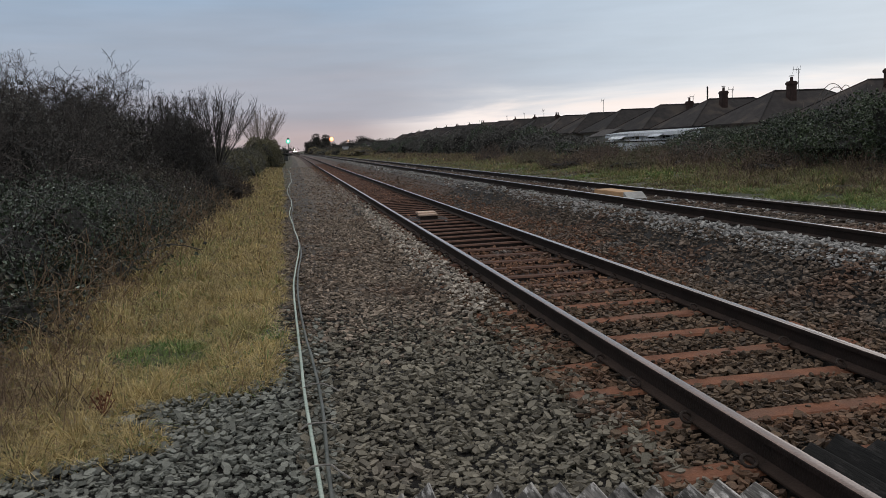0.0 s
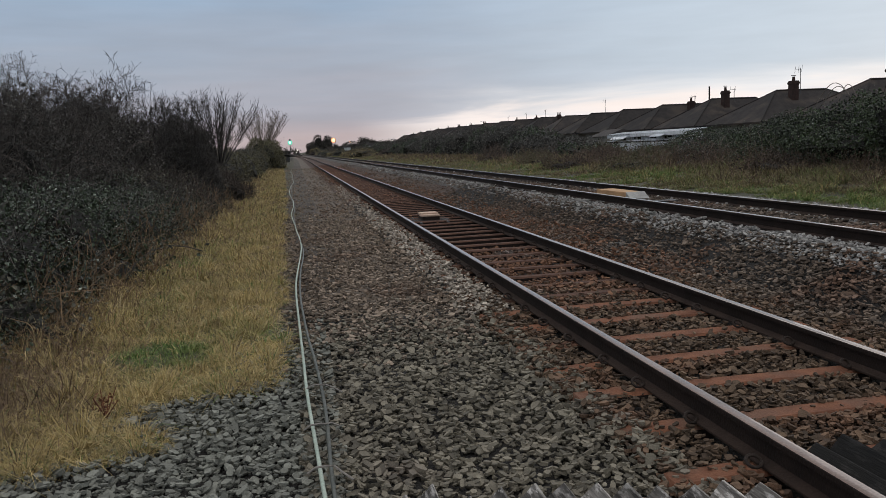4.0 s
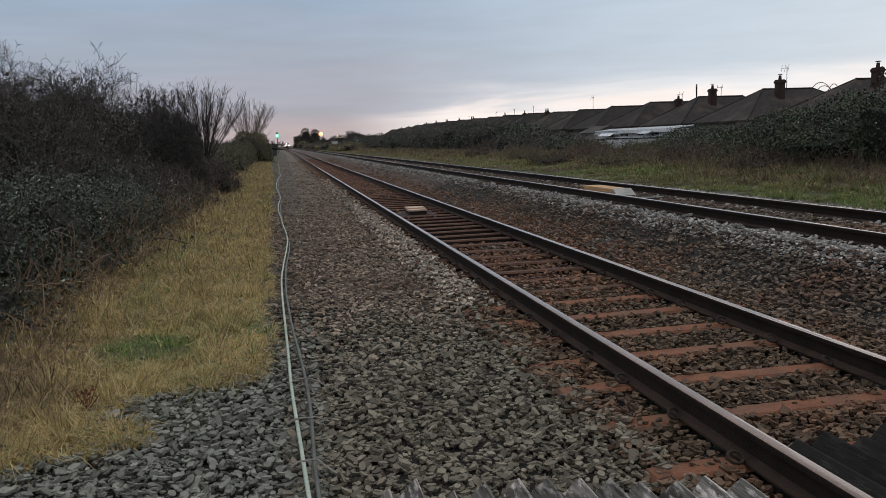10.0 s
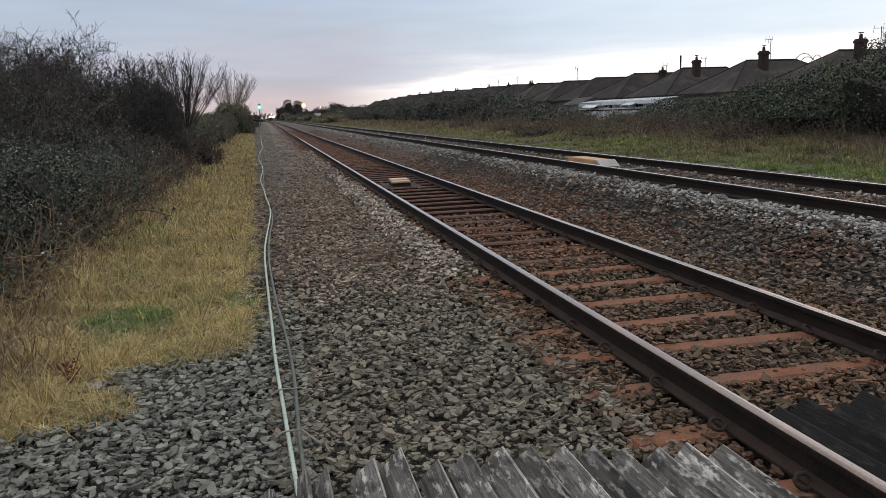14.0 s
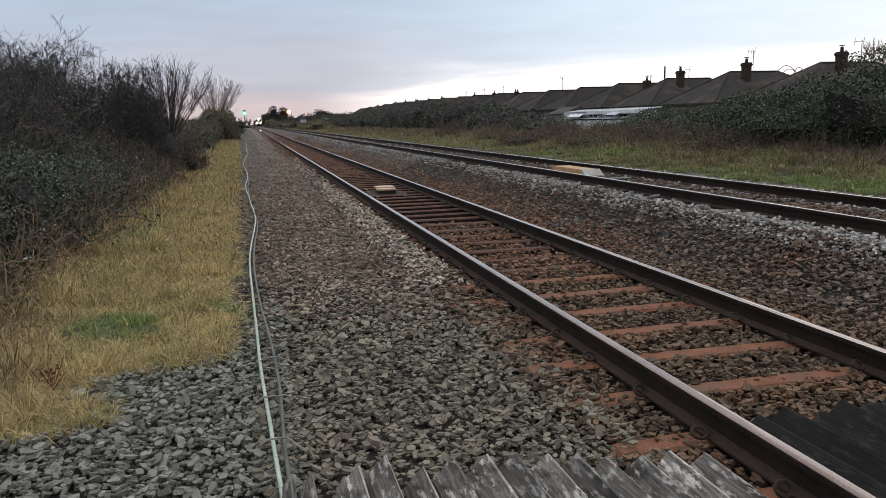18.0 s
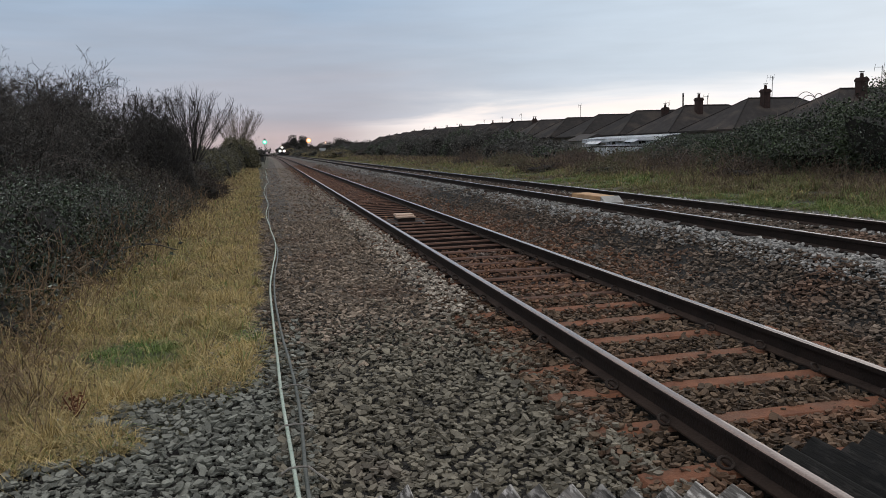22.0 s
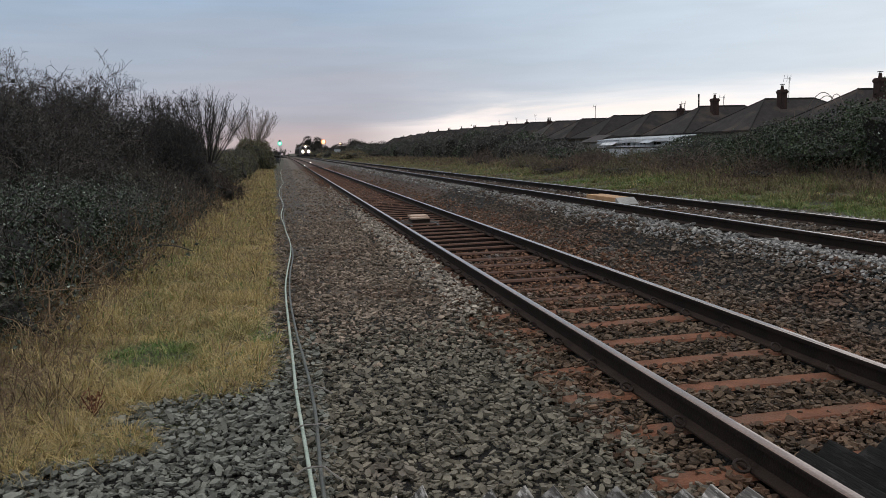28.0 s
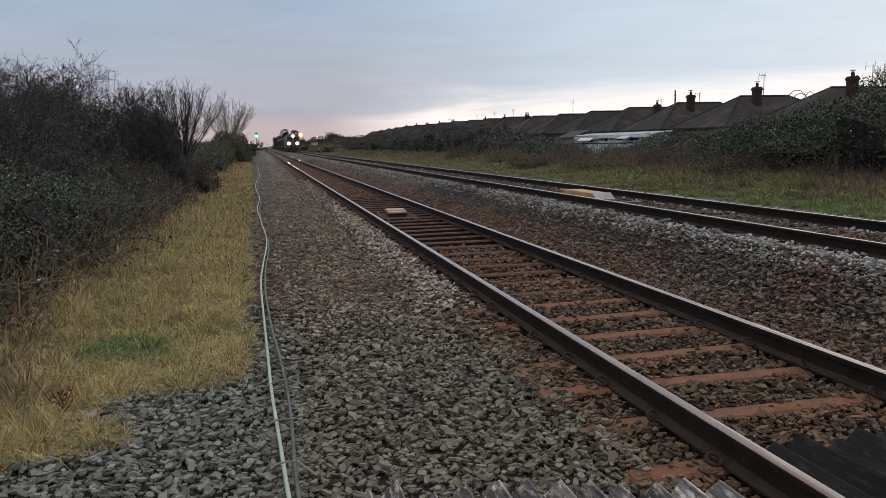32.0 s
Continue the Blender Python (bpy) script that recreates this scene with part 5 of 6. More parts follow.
# ---- right side: bank, hedge, gardens ----
def right_side():
    # tussocks on the bank: green low down by the track, then straw and olive, with brown stalks under the hedge
    n = 3400
    cy = 11 * (330 / 11) ** rng.random(n)
    cx = rng.uniform(9.5, 17.6, n) + bend(cy)
    tone = np.array([noise.noise(Vector((a * 0.45, b * 0.3, 2.0))) for a, b in zip(cx, cy)]) + rng.normal(0, 0.18, n)
    cr, ch = rng.uniform(0.15, 0.5, n) * np.interp(cy, [12, 60], [0.8, 2.0]), rng.uniform(0.06, 0.26, n)
    up = np.clip((cx - bend(cy) - 10.2) / 4.5, 0, 1)
    ch = ch * (0.55 + 1.5 * up)
    near = np.interp(cy, [14, 30, 60, 150], [4.0, 1.5, 0.8, 0.5])
    k = rng.choice(n, 190000, p=near / near.sum())
    a, q = rng.uniform(0, 6.283, len(k)), np.abs(rng.normal(0, 0.6, len(k)))
    x, y = cx[k] + np.cos(a) * q * cr[k], cy[k] + np.sin(a) * q * cr[k]
    h = ch[k] * rng.uniform(0.5, 1.3, len(k))
    u, lift = rng.random(len(k)), up[k]
    edge = x - bend(y) > 9.75 + 0.35 * tone[k]
    green = u < np.clip(0.72 - 0.9 * lift + 1.0 * tone[k], 0.03, 0.9) * np.interp(y, [25, 60], [1, 0.4])
    brown = ~green & (u > 1.22 - 0.62 * lift + 0.6 * tone[k])
    straw = ~green & ~brown & (u > 0.93)
    rest = ~(green | brown | straw)
    w = 0.0045 + 0.0006 * y
    for m, mat, label, le in ((green, M_BANK_GREEN, "green rough grass on the far bank", 1.2), (rest, M_BANK, "dull olive-straw grass on the far bank", 1.0),
                              (brown, M_BANK_BROWN, "brown dead stalks below the hedge", 1.0), (straw, M_STRAW, "straw-coloured stems on the far bank", 0.7)):
        m = m & edge
        grass_bed(label, mat, x[m], y[m], h[m] * (1.2 if mat is M_BANK_BROWN else 1), w[m], le, 0.6, way=a[m])
    r = random.Random(21)
    # big ivy mass
    for k, (x, y, a, b, h) in enumerate(((16.6, 17.5, 2.2, 2.8, 2.55), (16.8, 20.8, 2.2, 2.6, 1.95), (17.2, 23.6, 2.3, 2.5, 1.5), (17.6, 26.2, 2.3, 2.5, 1.4), (18.2, 28.9, 2.3, 2.4, 1.25), (18.7, 31.6, 2.2, 2.4, 1.1), (18.9, 34.6, 2.1, 2.4, 1.0), (18.6, 37.4, 1.9, 2.2, 0.8), (19.4, 20.0, 2.4, 3.4, 2.3), (20.0, 25.0, 2.4, 3.4, 1.5))):
        bush("ivy_bush", "dense dark-green ivy-covered hedge bush on the bank", "bush", pose(x, y, 0.45, 0, 0, r.uniform(-20, 20)), (a, b, h), M_IVY, 24000 if y < 30 else 15000, 0.082, M_BARK, 200, 0.4, seed=200 + k, rough=0.42, fuzz=0.12, shrink=0.82, specks=70, group="ivy hedge")
    for k, (x, y, s) in enumerate(((15.4, 33.5, 0.9), (15.8, 29.0, 0.7), (14.9, 37.5, 0.7), (15.2, 25.0, 0.7), (16.5, 41.0, 0.8), (17.4, 45.0, 1.0), (13.2, 30.5, 0.5), (12.6, 36.0, 0.5), (14.0, 21.5, 0.6), (15.0, 50.0, 0.9), (14.2, 57.0, 0.8), (16.0, 64.0, 1.0), (13.6, 44.0, 0.5))):
        bush("weed_clump", "brown-green weed clump on the grass bank", "bush", pose(x, y, 0.42), (1.0, 1.3, s * 0.8), M_RUSSET if k % 3 else M_OLIVE, 3000, 0.07, M_BANK_BROWN, 260, 0.6, seed=230 + k, rough=0.35, fuzz=0.16, shrink=0.6, group="weed clumps")
    for k, (x, y, a, q) in enumerate(((14.3, 17.8, 1.0, 0.75), (14.6, 20.2, 1.1, 0.85), (14.7, 23.0, 1.2, 0.9), (14.9, 26.2, 1.2, 0.95), (15.3, 29.4, 1.3, 1.0), (15.9, 32.4, 1.2, 0.9), (16.4, 35.8, 1.3, 0.9), (17.3, 40.0, 1.4, 0.9), (17.8, 46.5, 1.5, 1.1), (18.2, 53.0, 1.5, 1.0))):
        bush("stalk_clump", "russet-brown dead weed stalks at the foot of the hedge", "bush", pose(x, y, 0.42, 0, 0, k * 40), (a * 0.8, a * 1.25, q * 0.52), M_BANK_BROWN, 1300, 0.05, M_BANK_BROWN, 220, 0.45, seed=310 + k, rough=0.4, fuzz=0.18, shrink=0.55, group="dead stalk clumps")
    # lower dark hedge along the gardens, to the distance
    y, k = 50.0, 0
    while y < 252:
        h = np.interp(y, [50, 57, 68, 83, 100, 145, 240], [1.1, 1.7, 2.7, 2.9, 2.5, 2.2, 2.0]) + r.uniform(-0.3, 0.3)
        bush("hedge_bush", "dark mixed hedge bush along the garden ends", "bush", pose(19 + r.uniform(-0.5, 0.5) + float(bend(y)), y, 0.5, 0, 0, r.uniform(-20, 20)), (2.2, 2.9, h), M_THICKET if k % 3 else M_IVY, 3000, 0.18, M_BARK, 160, 0.8, seed=260 + k, rough=0.3, fuzz=0.2, group="garden hedge")
        y += 4.2 + y * 0.012
        k += 1
    # scrub beside the line where it swings away
    for k in range(30):
        y = 150 + k * 9.5
        bush("far_scrub", "brown-olive scrub beside the line towards the curve", "bush", pose(14.5 + r.uniform(-2.0, 3.0) - 0.004 * (y - 150) + float(bend(y)), y, 0.4, 0, 0, r.uniform(0, 40)), (2.6, 5.0, np.interp(y, [150, 300, 430], [0.9, 1.7, 2.6]) * r.uniform(0.6, 1.3)),
             (M_RUSSET, M_BANK, M_SCRUB)[k % 3], 1500, 0.28, M_BARK, 60, 0.9, seed=340 + k, rough=0.4, fuzz=0.25, group="far scrub")
    arching_stems("pale dead stems hanging in the ivy", M_BARK_PALE, 160, (14.6, 16.4), (16, 31), (0.5, 1.4), 1.3, 0.010, "dead_stems")


left_side()
right_side()
build_ballast()


# ---- houses ----
def hip_roof(a, b, ridge, z0, h, bm=None):
    """A hipped roof over a footprint of half-sizes a (across) and b (along), with its ridge along y."""
    bm = bm or bmesh.new()
    e = [bm.verts.new(p) for p in ((-a, -b, z0), (a, -b, z0), (a, b, z0), (-a, b, z0))]
    lo = [bm.verts.new((v.co.x, v.co.y, z0 - 0.15)) for v in e]
    t = [bm.verts.new((0, -ridge, z0 + h)), bm.verts.new((0, ridge, z0 + h))]
    for q in ((e[0], e[1], t[0]), (e[1], e[2], t[1], t[0]), (e[2], e[3], t[1]), (e[3], e[0], t[0], t[1])):
        bm.faces.new(q)
    for i in range(4):
        bm.faces.new((lo[i], lo[(i + 1) % 4], e[(i + 1) % 4], e[i]))
    bm.faces.new(lo[::-1])
    return bm


def bungalow(label, at, ridge=2.55, pots=1, cy=1.0, top=6.0):
    h = thing("bungalow", label, "house", group="row of bungalows", at=at)
    part("wall", box(-4.2, 4.2, -6.3, 6.3, -1.0, 2.45), M_RENDER, h, "pale pebbledash wall")
    roof = part("roof", hip_roof(4.9, 7.0, ridge, 2.5, 2.75), M_ROOF, h, "dark brown tiled hipped roof")
    part("ridge_tiles", tube_bm((0, -ridge, 5.27), (0, ridge, 5.27), 0.09, n=6), M_ROOF, roof)
    for s in (-1, 1):
        for t in (-1, 1):
            part("hip_tiles", tube_bm((0, t * ridge, 5.25), (s * 4.9, t * 7.0, 2.52), 0.07, n=5), M_ROOF, roof)
    if pots:
        st = part("chimney", box(-1.75, -1.05, cy - 0.31, cy + 0.31, 3.3, top, 0.03), M_BRICK, h, "dark red-brick chimney stack")
        part("chimney_cap", box(-1.84, -0.96, cy - 0.38, cy + 0.38, top - 0.34, top - 0.08, 0.06), M_BRICK, st)
        for i in range(pots):
            y = cy + (i - (pots - 1) / 2) * 0.36
            p = part("chimney_pot", tube_bm((-1.4, y, top), (-1.4, y, top + 0.36), 0.15, 0.11), M_BRICK, st)
            part("pot_cowl", tube_bm((-1.4, y, top + 0.43), (-1.4, y, top + 0.48), 0.2, 0.2), M_METAL, p)
            for q in (-0.09, 0.09):
                part("cowl_leg", tube_bm((-1.4 + q, y, top + 0.35), (-1.4 + q, y, top + 0.44), 0.015, n=5), M_METAL, p)
    for y in (-2.8, 1.2):
        w = part("window", box(-4.26, -4.18, y, y + 1.7, 0.9, 2.1), M_WHITE, h)
        for q in (0.07, 0.88):
            part("pane", box(-4.28, -4.25, y + q, y + q + 0.75, 0.98, 2.02), M_DARK, w)
    part("gutter", box(-5.02, -4.9, -7.0, 7.0, 2.36, 2.46), M_DARK, h)
    return h


def aerial(at, label="thin rooftop television aerial on a pole", arms=3, h=1.6):
    a = thing("tv_aerial", label, "aerial", group="rooftop aerials", at=at)
    part("pole", tube_bm((0, 0, -0.9), (0, 0, h), 0.028, n=6), M_METAL, a)
    part("boom", tube_bm((0, -0.25, h - 0.15), (0.1, 0.95, h - 0.05), 0.02, n=5), M_METAL, a)
    for i in range(arms):
        y = -0.2 + i * 1.0 / max(1, arms - 1)
        part("rod", tube_bm((-0.05, y, h - 0.42), (0.05, y, h + 0.2), 0.014, n=5), M_METAL, a)
    return a


def build_houses():
    lab = "dark-roofed bungalow with a brick chimney behind the hedge"
    kinds = [bungalow(lab, pose(45.5, 66.7, 0.12, 0, 0, 90), cy=1.75), bungalow(lab, pose(45.5, 89.7, 0.16, 0, 0, 90), cy=-0.45, top=5.55), bungalow("dark-roofed bungalow with a plain hipped roof", pose(45.5, 101.1, 0.22, 0, 0, 90), pots=0),
             bungalow(lab, pose(44.8, 135.6, 0.7, 0, 0, 90), pots=2, cy=-0.4, top=5.5)]
    copy_thing(kinds[0], pose(46.2, 55.5, 0.12, 0, 0, 90))
    copy_thing(kinds[0], pose(45.5, 78.2, 0.12, 0, 0, 90))
    copy_thing(kinds[2], pose(45.5, 112.7, 0.3, 0, 0, 90))
    copy_thing(kinds[2], pose(45.5, 124.4, 0.45, 0, 0, 90))
    for i in range(1, 12):
        y = 135.6 + i * 11.3
        x = 45.5 - (y - 123) * 0.055
        copy_thing(kinds[(3, 1, 1, 2, 3, 1)[i % 6]], pose(x + float(bend(y)), y, float(np.interp(y, [135, 158, 179, 217, 256, 330], [0.7, 0.9, 1.05, 1.2, 0.6, 0.6])), 0, 0, 90))
    aerial(pose(44.9, 66.0, 5.6), h=1.7)
    aerial(pose(45.2, 77.6, 5.5), h=0.9, arms=2)
    aerial(pose(46.9, 54.9, 5.6), h=1.5, arms=2)
    aerial(pose(46.9, 89.2, 5.5), h=0.9, arms=2)
    for yy in (110, 138, 150, 163):
        aerial(pose(44, yy, 6.0), h=1.3, arms=2)
    # a plain pole standing beside the second house
    p = thing("pole", "plain dark timber pole between the bungalows", "pole", at=pose(43.5, 79.6, 0.4))
    part("shaft", tube_bm((0, 0, 0), (0, 0, 6.3), 0.10, 0.08), M_DARKWOOD, p)
    part("cap", tube_bm((0, 0, 6.3), (0, 0, 6.4), 0.12, 0.03), M_DARKWOOD, p)


def white_outbuilding():
    g = thing("garden_building", "long low white garden building with a pale sheet roof", "outbuilding", at=pose(29, 64.0, 0.42))
    part("wall", box(0, 1.1, -8.0, 7.0, 0, 1.6), M_WHITE, g)
    roof = part("roof", prism([(-0.3, 1.62), (1.3, 1.80), (1.3, 1.84), (-0.3, 1.67)], -8.3, 7.3), M_GREYROOF, g, "pale corrugated sheet roof")
    for i in range(30):
        part("sheet_rib", prism([(-0.3, 1.675), (1.3, 1.845), (1.3, 1.865), (-0.3, 1.695)], -8.2 + i * 0.52, -8.12 + i * 0.52), M_WHITE, roof)
    part("fascia", box(-0.40, -0.31, -8.3, 2.0, 1.40, 1.66), M_WHITE, g)
    part("fascia", box(-0.37, -0.31, 2.0, 7.3, 1.34, 1.58), M_GREYROOF, g)
    part("rail", box(-0.36, -0.30, -8.3, 7.3, 1.02, 1.10), M_WHITE, g)
    part("gutter", box(-0.36, -0.30, -8.3, 7.3, 0.92, 1.00), M_DARK, g)
    for k, (y, a) in enumerate(((-7.2, 0.7), (-5.3, 0.9), (-4.0, 0.4), (-1.9, 0.6), (0.4, 0.85), (1.9, 0.4), (4.2, 0.55))):
        w = part("window", box(-0.05, 0.0, y - a, y + a, 1.10, 1.40), M_WHITE if k % 3 else M_GREYROOF, g)
        for q in (-1, 1):
            part("pane", box(-0.08, -0.05, y + q * a * 0.48 - a * 0.38, y + q * a * 0.48 + a * 0.38, 1.15 + 0.06 * (k % 2), 1.36), M_DARK if (k + q) % 3 else M_GREYROOF, w)
    part("awning", prism([(-0.9, 1.30), (-0.32, 1.52), (-0.32, 1.55), (-0.9, 1.33)], -4.9, -2.9), M_GREYROOF, g, "pale sloping awning sheet")
    part("awning", prism([(-0.8, 1.20), (-0.32, 1.46), (-0.32, 1.49), (-0.8, 1.23)], 2.6, 5.6), M_WHITE, g, "white sloping awning sheet")
    f = thing("garden_fence", "low pale panel fence in front of the white building", "fence", at=pose(27.6, 58, 0.55))
    for i in range(9):
        part("panel", box(0, 0.05, -8 + i * 1.9, -6.2 + i * 1.9, 0.0, 0.72), M_GREYROOF, f)
        part("post", box(-0.03, 0.08, -8.1 + i * 1.9, -8.0 + i * 1.9, 0.0, 0.8), M_WHITE, f)
    s = thing("garden_shed", "grey weathered garden shed with a pitched roof", "shed", at=pose(31, 79, 0.4))
    part("wall", box(0, 3, -2, 2, 0, 1.6), M_RENDER, s)
    part("roof", prism([(-0.3, 1.6), (3.3, 1.6), (1.5, 2.3)], -2.3, 2.3), M_WAGON, s)


def far_hoops():
    """Two arching bare stems against the sky by the chimney."""
    t = thing("arching_shrub", "thin bare arching stems rising above the hedge", "shrub", at=pose(19.5, 27.2, 0.5))
    for y0, w, z0, h in ((0.5, 1.7, 2.1, 2.86), (0.2, 1.5, 2.0, 2.72), (-0.7, 0.8, 2.0, 2.75)):
        q = np.linspace(-0.25, 1.1, 18)
        v, f = sweep(np.stack([q * 0.3, y0 - w * q, z0 + (h - z0) * np.sin(q * 3.1416)], -1), 0.014, 5)
        put("stem", mesh_np("stem", v, f, M_BARK_PALE), t)
    for y0 in (1.2, 0.1, -0.9):
        put("upright", mesh_np("upright", *rods([(0.1, y0, 0, 0.1, y0 - 0.1, 1.3, 0.016, 0.014), (0.1, y0 - 0.1, 1.3, 0.1, y0 + 0.1, 2.35, 0.014, 0.01)]), M_BARK_PALE), t)
    bare_tree("bare_tree", "bare twiggy garden tree beside the end bungalow", pose(57.3, 62, 0.5), 8.2, 77, mat=M_BARK_PALE, stems=7, fan=0.8, depth=4, radius=0.07, thin=0.012, spread=0.55)


# ---- signal, lamp, distance ----
def signal():
    s = thing("railway_signal", "railway signal showing green on a tall grey post", "railway signal", at=pose(-1.15, 190, 0))
    part("post", tube_bm((0, 0, 0), (0, 0, 4.6), 0.09), M_METAL, s)
    head = part("head", box(-0.22, 0.22, -0.12, 0.12, 3.75, 4.9, 0.04), M_DARK, s)
    # lens drawn oversize, its green rim standing for the lamp's halo
    part("green_lens", tube_bm((0, -0.20, 4.15), (0, -0.14, 4.15), 0.52, n=18), G_GREEN, head, "glowing green lens, widened to hold its halo")
    part("lens_core", tube_bm((0, -0.23, 4.17), (0, -0.205, 4.17), 0.27, n=18), G_GREEN_HOT, head, "white-hot middle of the green lens")
    part("hood", tube_bm((0, -0.5, 4.75), (0, -0.12, 4.75), 0.2, n=12), M_DARK, head)
    for i in range(8):
        part("rung", box(0.1, 0.4, -0.02, 0.02, 0.5 + i * 0.38, 0.53 + i * 0.38), M_METAL, s)
    part("ladder_rail", tube_bm((0.4, 0, 0.1), (0.4, 0, 3.7), 0.025, n=6), M_METAL, s)
    c = thing("trackside_cabinet", "dark steel trackside cabinets on short legs", "equipment cabinet", group="trackside cabinets", at=pose(-1.9, 120, 0.0))
    part("body", box(-0.35, 0.25, -0.3, 0.3, 0.35, 1.15, 0.02), M_DARK, c)
    part("door", box(-0.32, 0.22, -0.33, -0.305, 0.4, 1.1), M_METAL, c)
    for x in (-0.3, 0.2):
        part("leg", box(x - 0.03, x + 0.03, -0.2, 0.2, 0, 0.35), M_METAL, c)
    copy_thing(c, pose(-1.15, 122, 0.0))


def street_lamp(x, y, h, mat, r):
    s = thing("street_lamp", "glowing orange street lamp on a slim pole", "street lamp", group="street lamps", at=pose(x, y, 0.2))
    part("pole", tube_bm((0.6, 0, 0), (0.6, 0, h + 0.5), 0.10, 0.07), M_METAL, s)
    part("arm", tube_bm((0.6, 0, h + 0.2), (-0.1, 0, h + 0.35), 0.05), M_METAL, s)
    part("lamp_head", box(-0.5, 0.2, -0.15, 0.15, h + 0.28, h + 0.42), M_METAL, s)
    bm = bmesh.new()
    bmesh.ops.create_icosphere(bm, subdivisions=2, radius=r, matrix=Matrix.Translation((-0.2, -0.1, h)))
    part("lamp", bm, mat, s, "orange glowing bulb cover")
    # glowing disc added behind the bulb to draw its orange halo
    part("bowl", tube_bm((-0.2, r + 0.02, h), (-0.2, r + 0.12, h), r * 1.3, n=18), G_HALO, s, "orange disc drawn as the bulb's halo")


def distance():
    r = random.Random(5)
    # dark trees beyond the curve and a broken line of far hedges and roofs
    for k, (x, y, a, h) in enumerate(((17, 560, 5.5, 10), (12, 575, 4.5, 7.5), (22, 565, 5, 8.5), (27, 540, 6, 5.5), (33, 520, 6, 5))):
        bush("far_tree", "dark far tree mass beyond the curve", "tree", pose(x + 0.0, y, 0.5), (a, a, h), M_FARTREE, 6000, 0.5, M_BARK, 160, 2.0, seed=400 + k, rough=0.35, fuzz=0.4, group="far trees")
    for k in range(16):
        y = 330 + k * 14
        bush("far_hedge", "far dark hedge against the bright sky", "bush", pose(26 + k * 3.4 + r.uniform(-3, 3), y, 0.5), (7, 6, r.uniform(3.0, 5.5)), M_FARTREE, 3200, 0.45, M_BARK, 80, 1.4, seed=430 + k, rough=0.4, fuzz=0.35, group="far hedges")
    for k, (x, y) in enumerate(((18.9, 300), (21.6, 240), (41, 455), (50, 470), (60, 480))):
        h = thing("far_house", "small far white-walled house between trees", "house", group="far houses", at=pose(x, y, -0.1))
        part("wall", box(-1.0, 1.0, -3, 3, 0, 3.2), M_WHITE, h)
        part("roof", hip_roof(1.3, 3.4, 1.2, 3.2, 0.8), M_ROOF, h)
        part("window", box(-0.6, 0.6, -3.05, -3.0, 1.0, 1.9), M_DARK, h)
    for k, (x, y) in enumerate(((-20, 420), (-45, 430), (-75, 440), (-110, 450), (-160, 460))):
        bush("far_hedge", "far dark hedge across the fields", "bush", pose(x, y, 0), (22, 8, 5), M_FARTREE, 1500, 1.0, seed=470 + k, rough=0.3, fuzz=0.6, group="far hedges")
    street_lamp(14.2, 300, 5.6, G_ORANGE, 0.68)
    # two small pole lamps added in place of far lit house windows
    street_lamp(29.0, 430, 6.2, G_SMALL, 0.28)
    street_lamp(37.0, 450, 6.4, G_SMALL, 0.28)


build_houses()
white_outbuilding()
far_hoops()
signal()
distance()


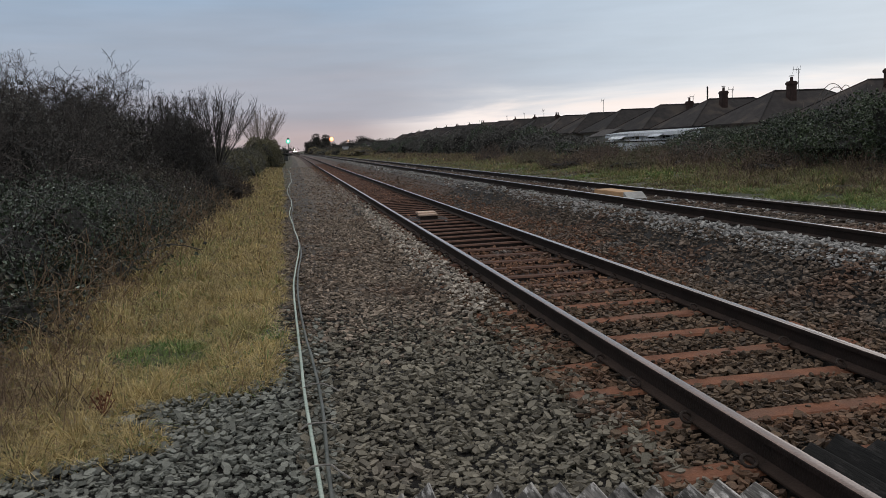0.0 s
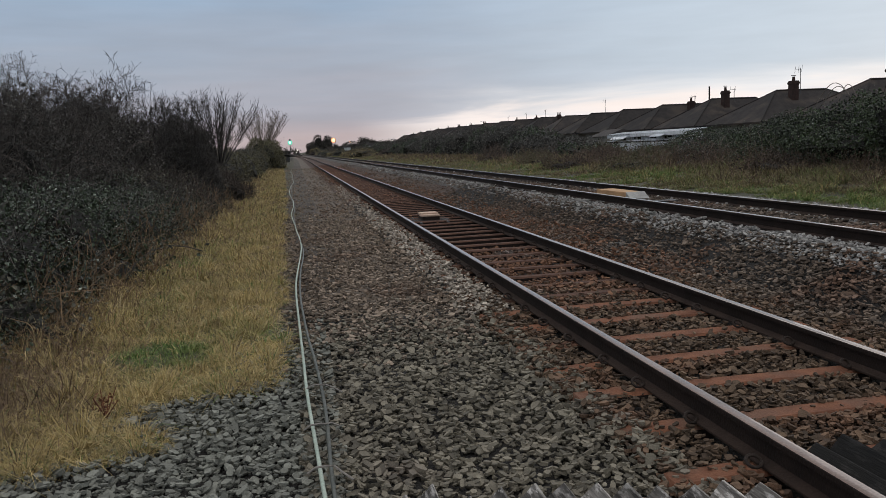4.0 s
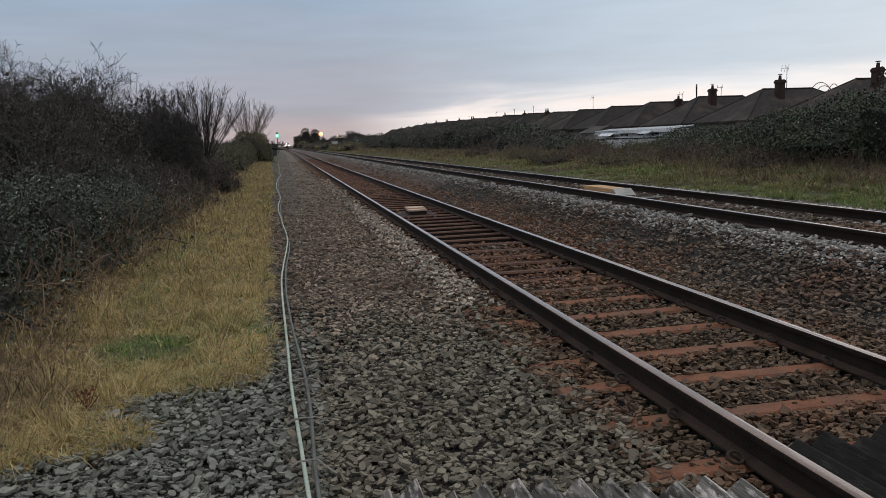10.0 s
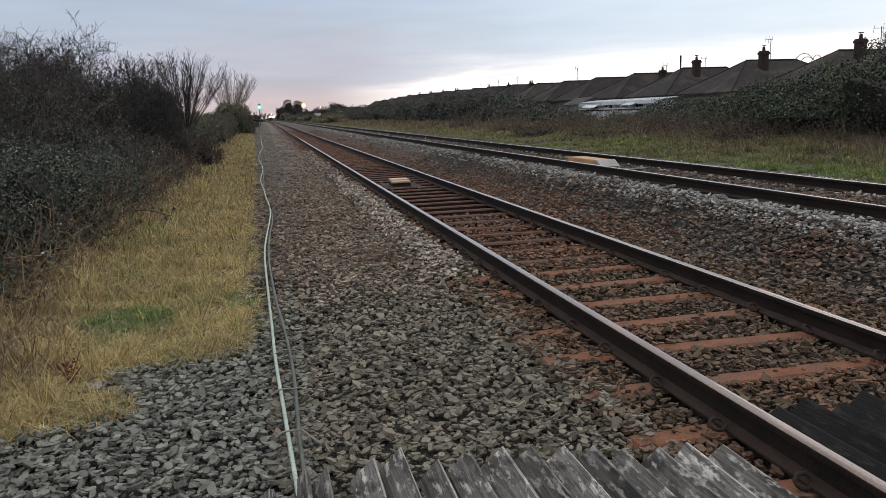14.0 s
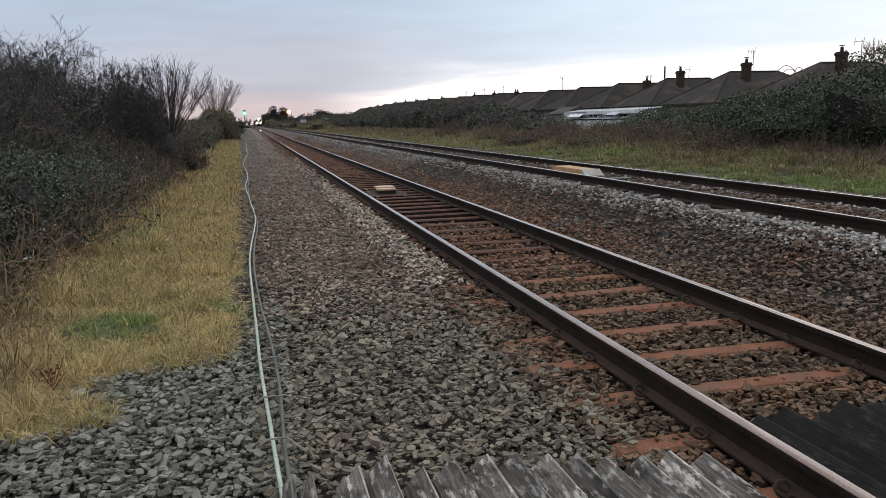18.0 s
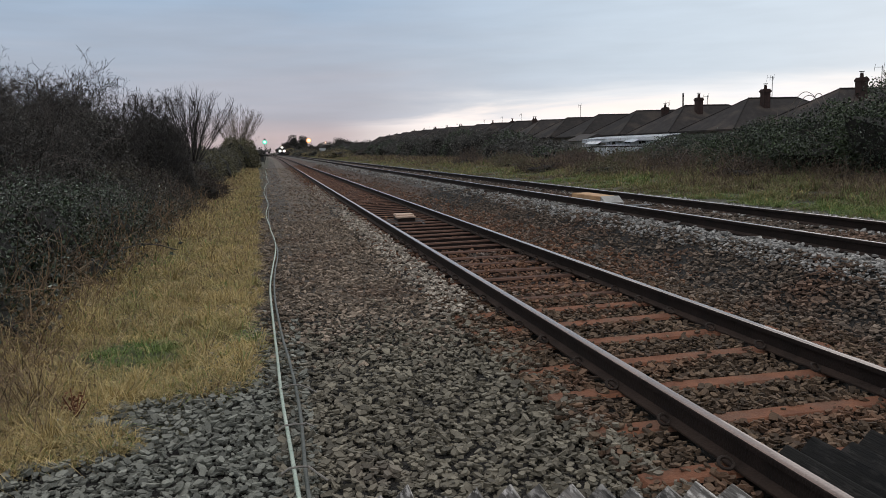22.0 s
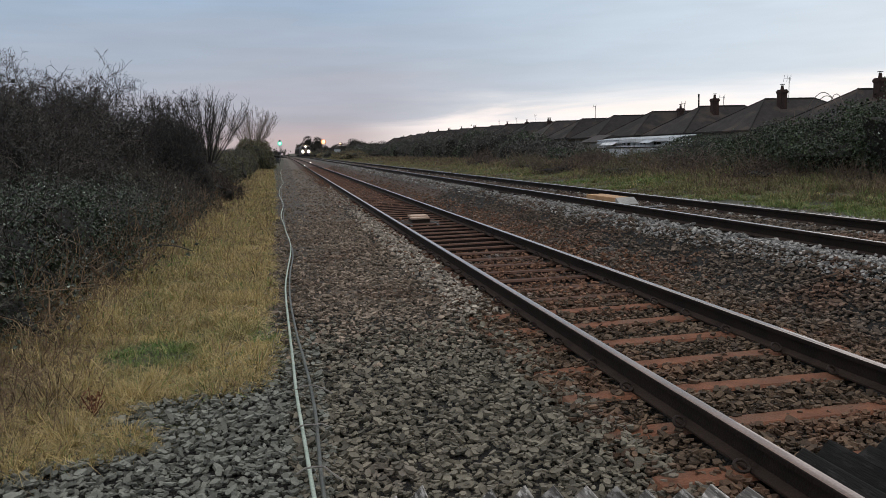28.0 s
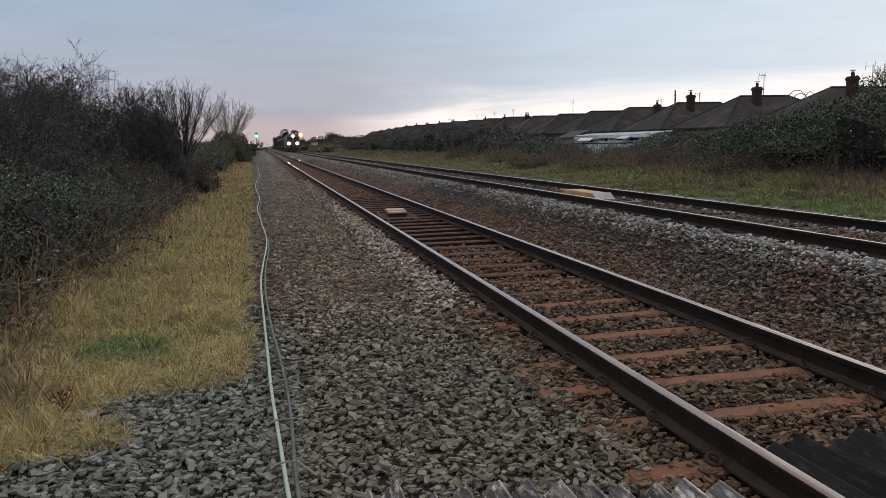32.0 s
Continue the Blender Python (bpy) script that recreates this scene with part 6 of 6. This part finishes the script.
# ---- the train ----
def build_train():
    """The leading locomotive; its origin is at rail height under the nose, and it faces -y."""
    t = thing("locomotive", "approaching dark grey diesel locomotive with three bright lamps", "train")
    prof = [(-1.32, 0.75), (1.32, 0.75), (1.36, 1.2), (1.36, 2.9), (1.2, 3.45), (0.7, 3.8), (-0.7, 3.8), (-1.2, 3.45), (-1.36, 2.9), (-1.36, 1.2)]
    body = part("body", prism(prof, 0.7, 21.0), M_LOCO, t)
    bm = prism(prof, 0.0, 0.7)
    for v in bm.verts:
        if v.co.y < 0.1:
            v.co.x *= 0.93
            v.co.y = 0.45 if v.co.z > 3.0 else (0.15 if v.co.z > 2 else 0.0)
    cab = part("cab_front", bm, M_LOCO_Y, t, "dirty yellow cab end")
    for x in (-0.72, 0.72):
        part("windscreen", box(x - 0.52, x + 0.52, 0.02, 0.12, 2.45, 3.15, 0.03), M_DARK, cab)
    part("buffer_beam", box(-1.3, 1.3, -0.1, 0.2, 0.75, 1.2, 0.03), M_DARK, t)
    for x in (-0.88, 0.88):
        b = part("buffer", tube_bm((x, -0.6, 1.0), (x, -0.1, 1.0), 0.12), M_METAL, t)
        part("buffer_head", tube_bm((x, -0.68, 1.0), (x, -0.6, 1.0), 0.25), M_METAL, b)
        part("headlamp", tube_bm((x, -0.03, 1.75), (x, -0.021, 1.75), 0.24, n=18), G_HEAD, t, "bright white headlamp")
        part("lamp_ring", box(x - 0.36, x + 0.36, -0.02, 0.1, 1.38, 2.12, 0.02), M_DARK, t)
    part("top_lamp", tube_bm((0, 0.20, 3.3), (0, 0.21, 3.3), 0.17, n=18), G_HEAD, t, "bright white upper lamp")
    part("coupling", tube_bm((0, -0.5, 0.95), (0, 0, 0.95), 0.06), M_METAL, t)
    part("snow_plough", prism([(-1.2, 0.25), (1.2, 0.25), (1.1, 0.7), (-1.1, 0.7)], -0.1, 0.1), M_DARK, t)
    for y0 in (3.0, 16.5):
        bg = part("bogie", box(-1.15, 1.15, y0 - 1.9, y0 + 1.9, 0.45, 0.85, 0.05), M_DARK, t)
        for dy in (-1.3, 0, 1.3):
            for x in (-0.75, 0.75):
                part("wheel", tube_bm((x - 0.07, y0 + dy, 0.5), (x + 0.07, y0 + dy, 0.5), 0.5, n=20), M_METAL, bg)
    part("fuel_tank", box(-1.2, 1.2, 6.5, 12.5, 0.35, 0.8, 0.1), M_DARK, t)
    part("roof_fan", tube_bm((0, 15, 3.8), (0, 15, 3.9), 0.8), M_DARK, t)
    # its string of wagons
    rake = []
    for i in range(5):
        w = thing("wagon", "dark brown covered freight wagon behind the locomotive", "railway wagon", group="freight wagons")
        part("body", prism([(-1.3, 1.1), (1.3, 1.1), (1.35, 1.4), (1.35, 2.8), (0.9, 3.4), (-0.9, 3.4), (-1.35, 2.8), (-1.35, 1.4)], 0.3, 13.7), M_WAGON, w)
        part("underframe", box(-1.2, 1.2, 0.2, 13.8, 0.85, 1.1), M_DARK, w)
        for k in range(1, 8):
            for s in (-1, 1):
                part("rib", box(s * 1.36 - 0.04, s * 1.36 + 0.04, 0.3 + k * 1.67 - 0.05, 0.3 + k * 1.67 + 0.05, 1.15, 2.8), M_WAGON, w)
        for y0 in (2.4, 11.6):
            b = part("bogie", box(-1.1, 1.1, y0 - 1.3, y0 + 1.3, 0.4, 0.7), M_DARK, w)
            for dy in (-0.9, 0.9):
                for x in (-0.75, 0.75):
                    part("wheel", tube_bm((x - 0.07, y0 + dy, 0.46), (x + 0.07, y0 + dy, 0.46), 0.46, n=16), M_METAL, b)
        rake.append(w)
    return t, rake


loco, rake = build_train()

# seconds and the distance of the nose along the line
RUN = ((0.0, 756), (3.0, 702), (6.0, 648), (9.0, 594), (13.0, 522), (17.0, 450), (20.5, 387), (24.0, 324), (26.0, 288), (28.0, 252), (30.0, 216), (31.0, 198), (32.0, 180))


def on_line(y):
    a = math.degrees(math.atan2(float(bend(y + 1) - bend(y - 1)), 2))
    return pose(TRACK2_X + float(bend(y)), y, TOP2, 0, 0, -a)


def motions():
    walk(loco, [(t, on_line(y)) for t, y in RUN])
    for i, w in enumerate(rake):
        walk(w, [(t, on_line(y + 21.4 + i * 14.2)) for t, y in RUN])


motions()
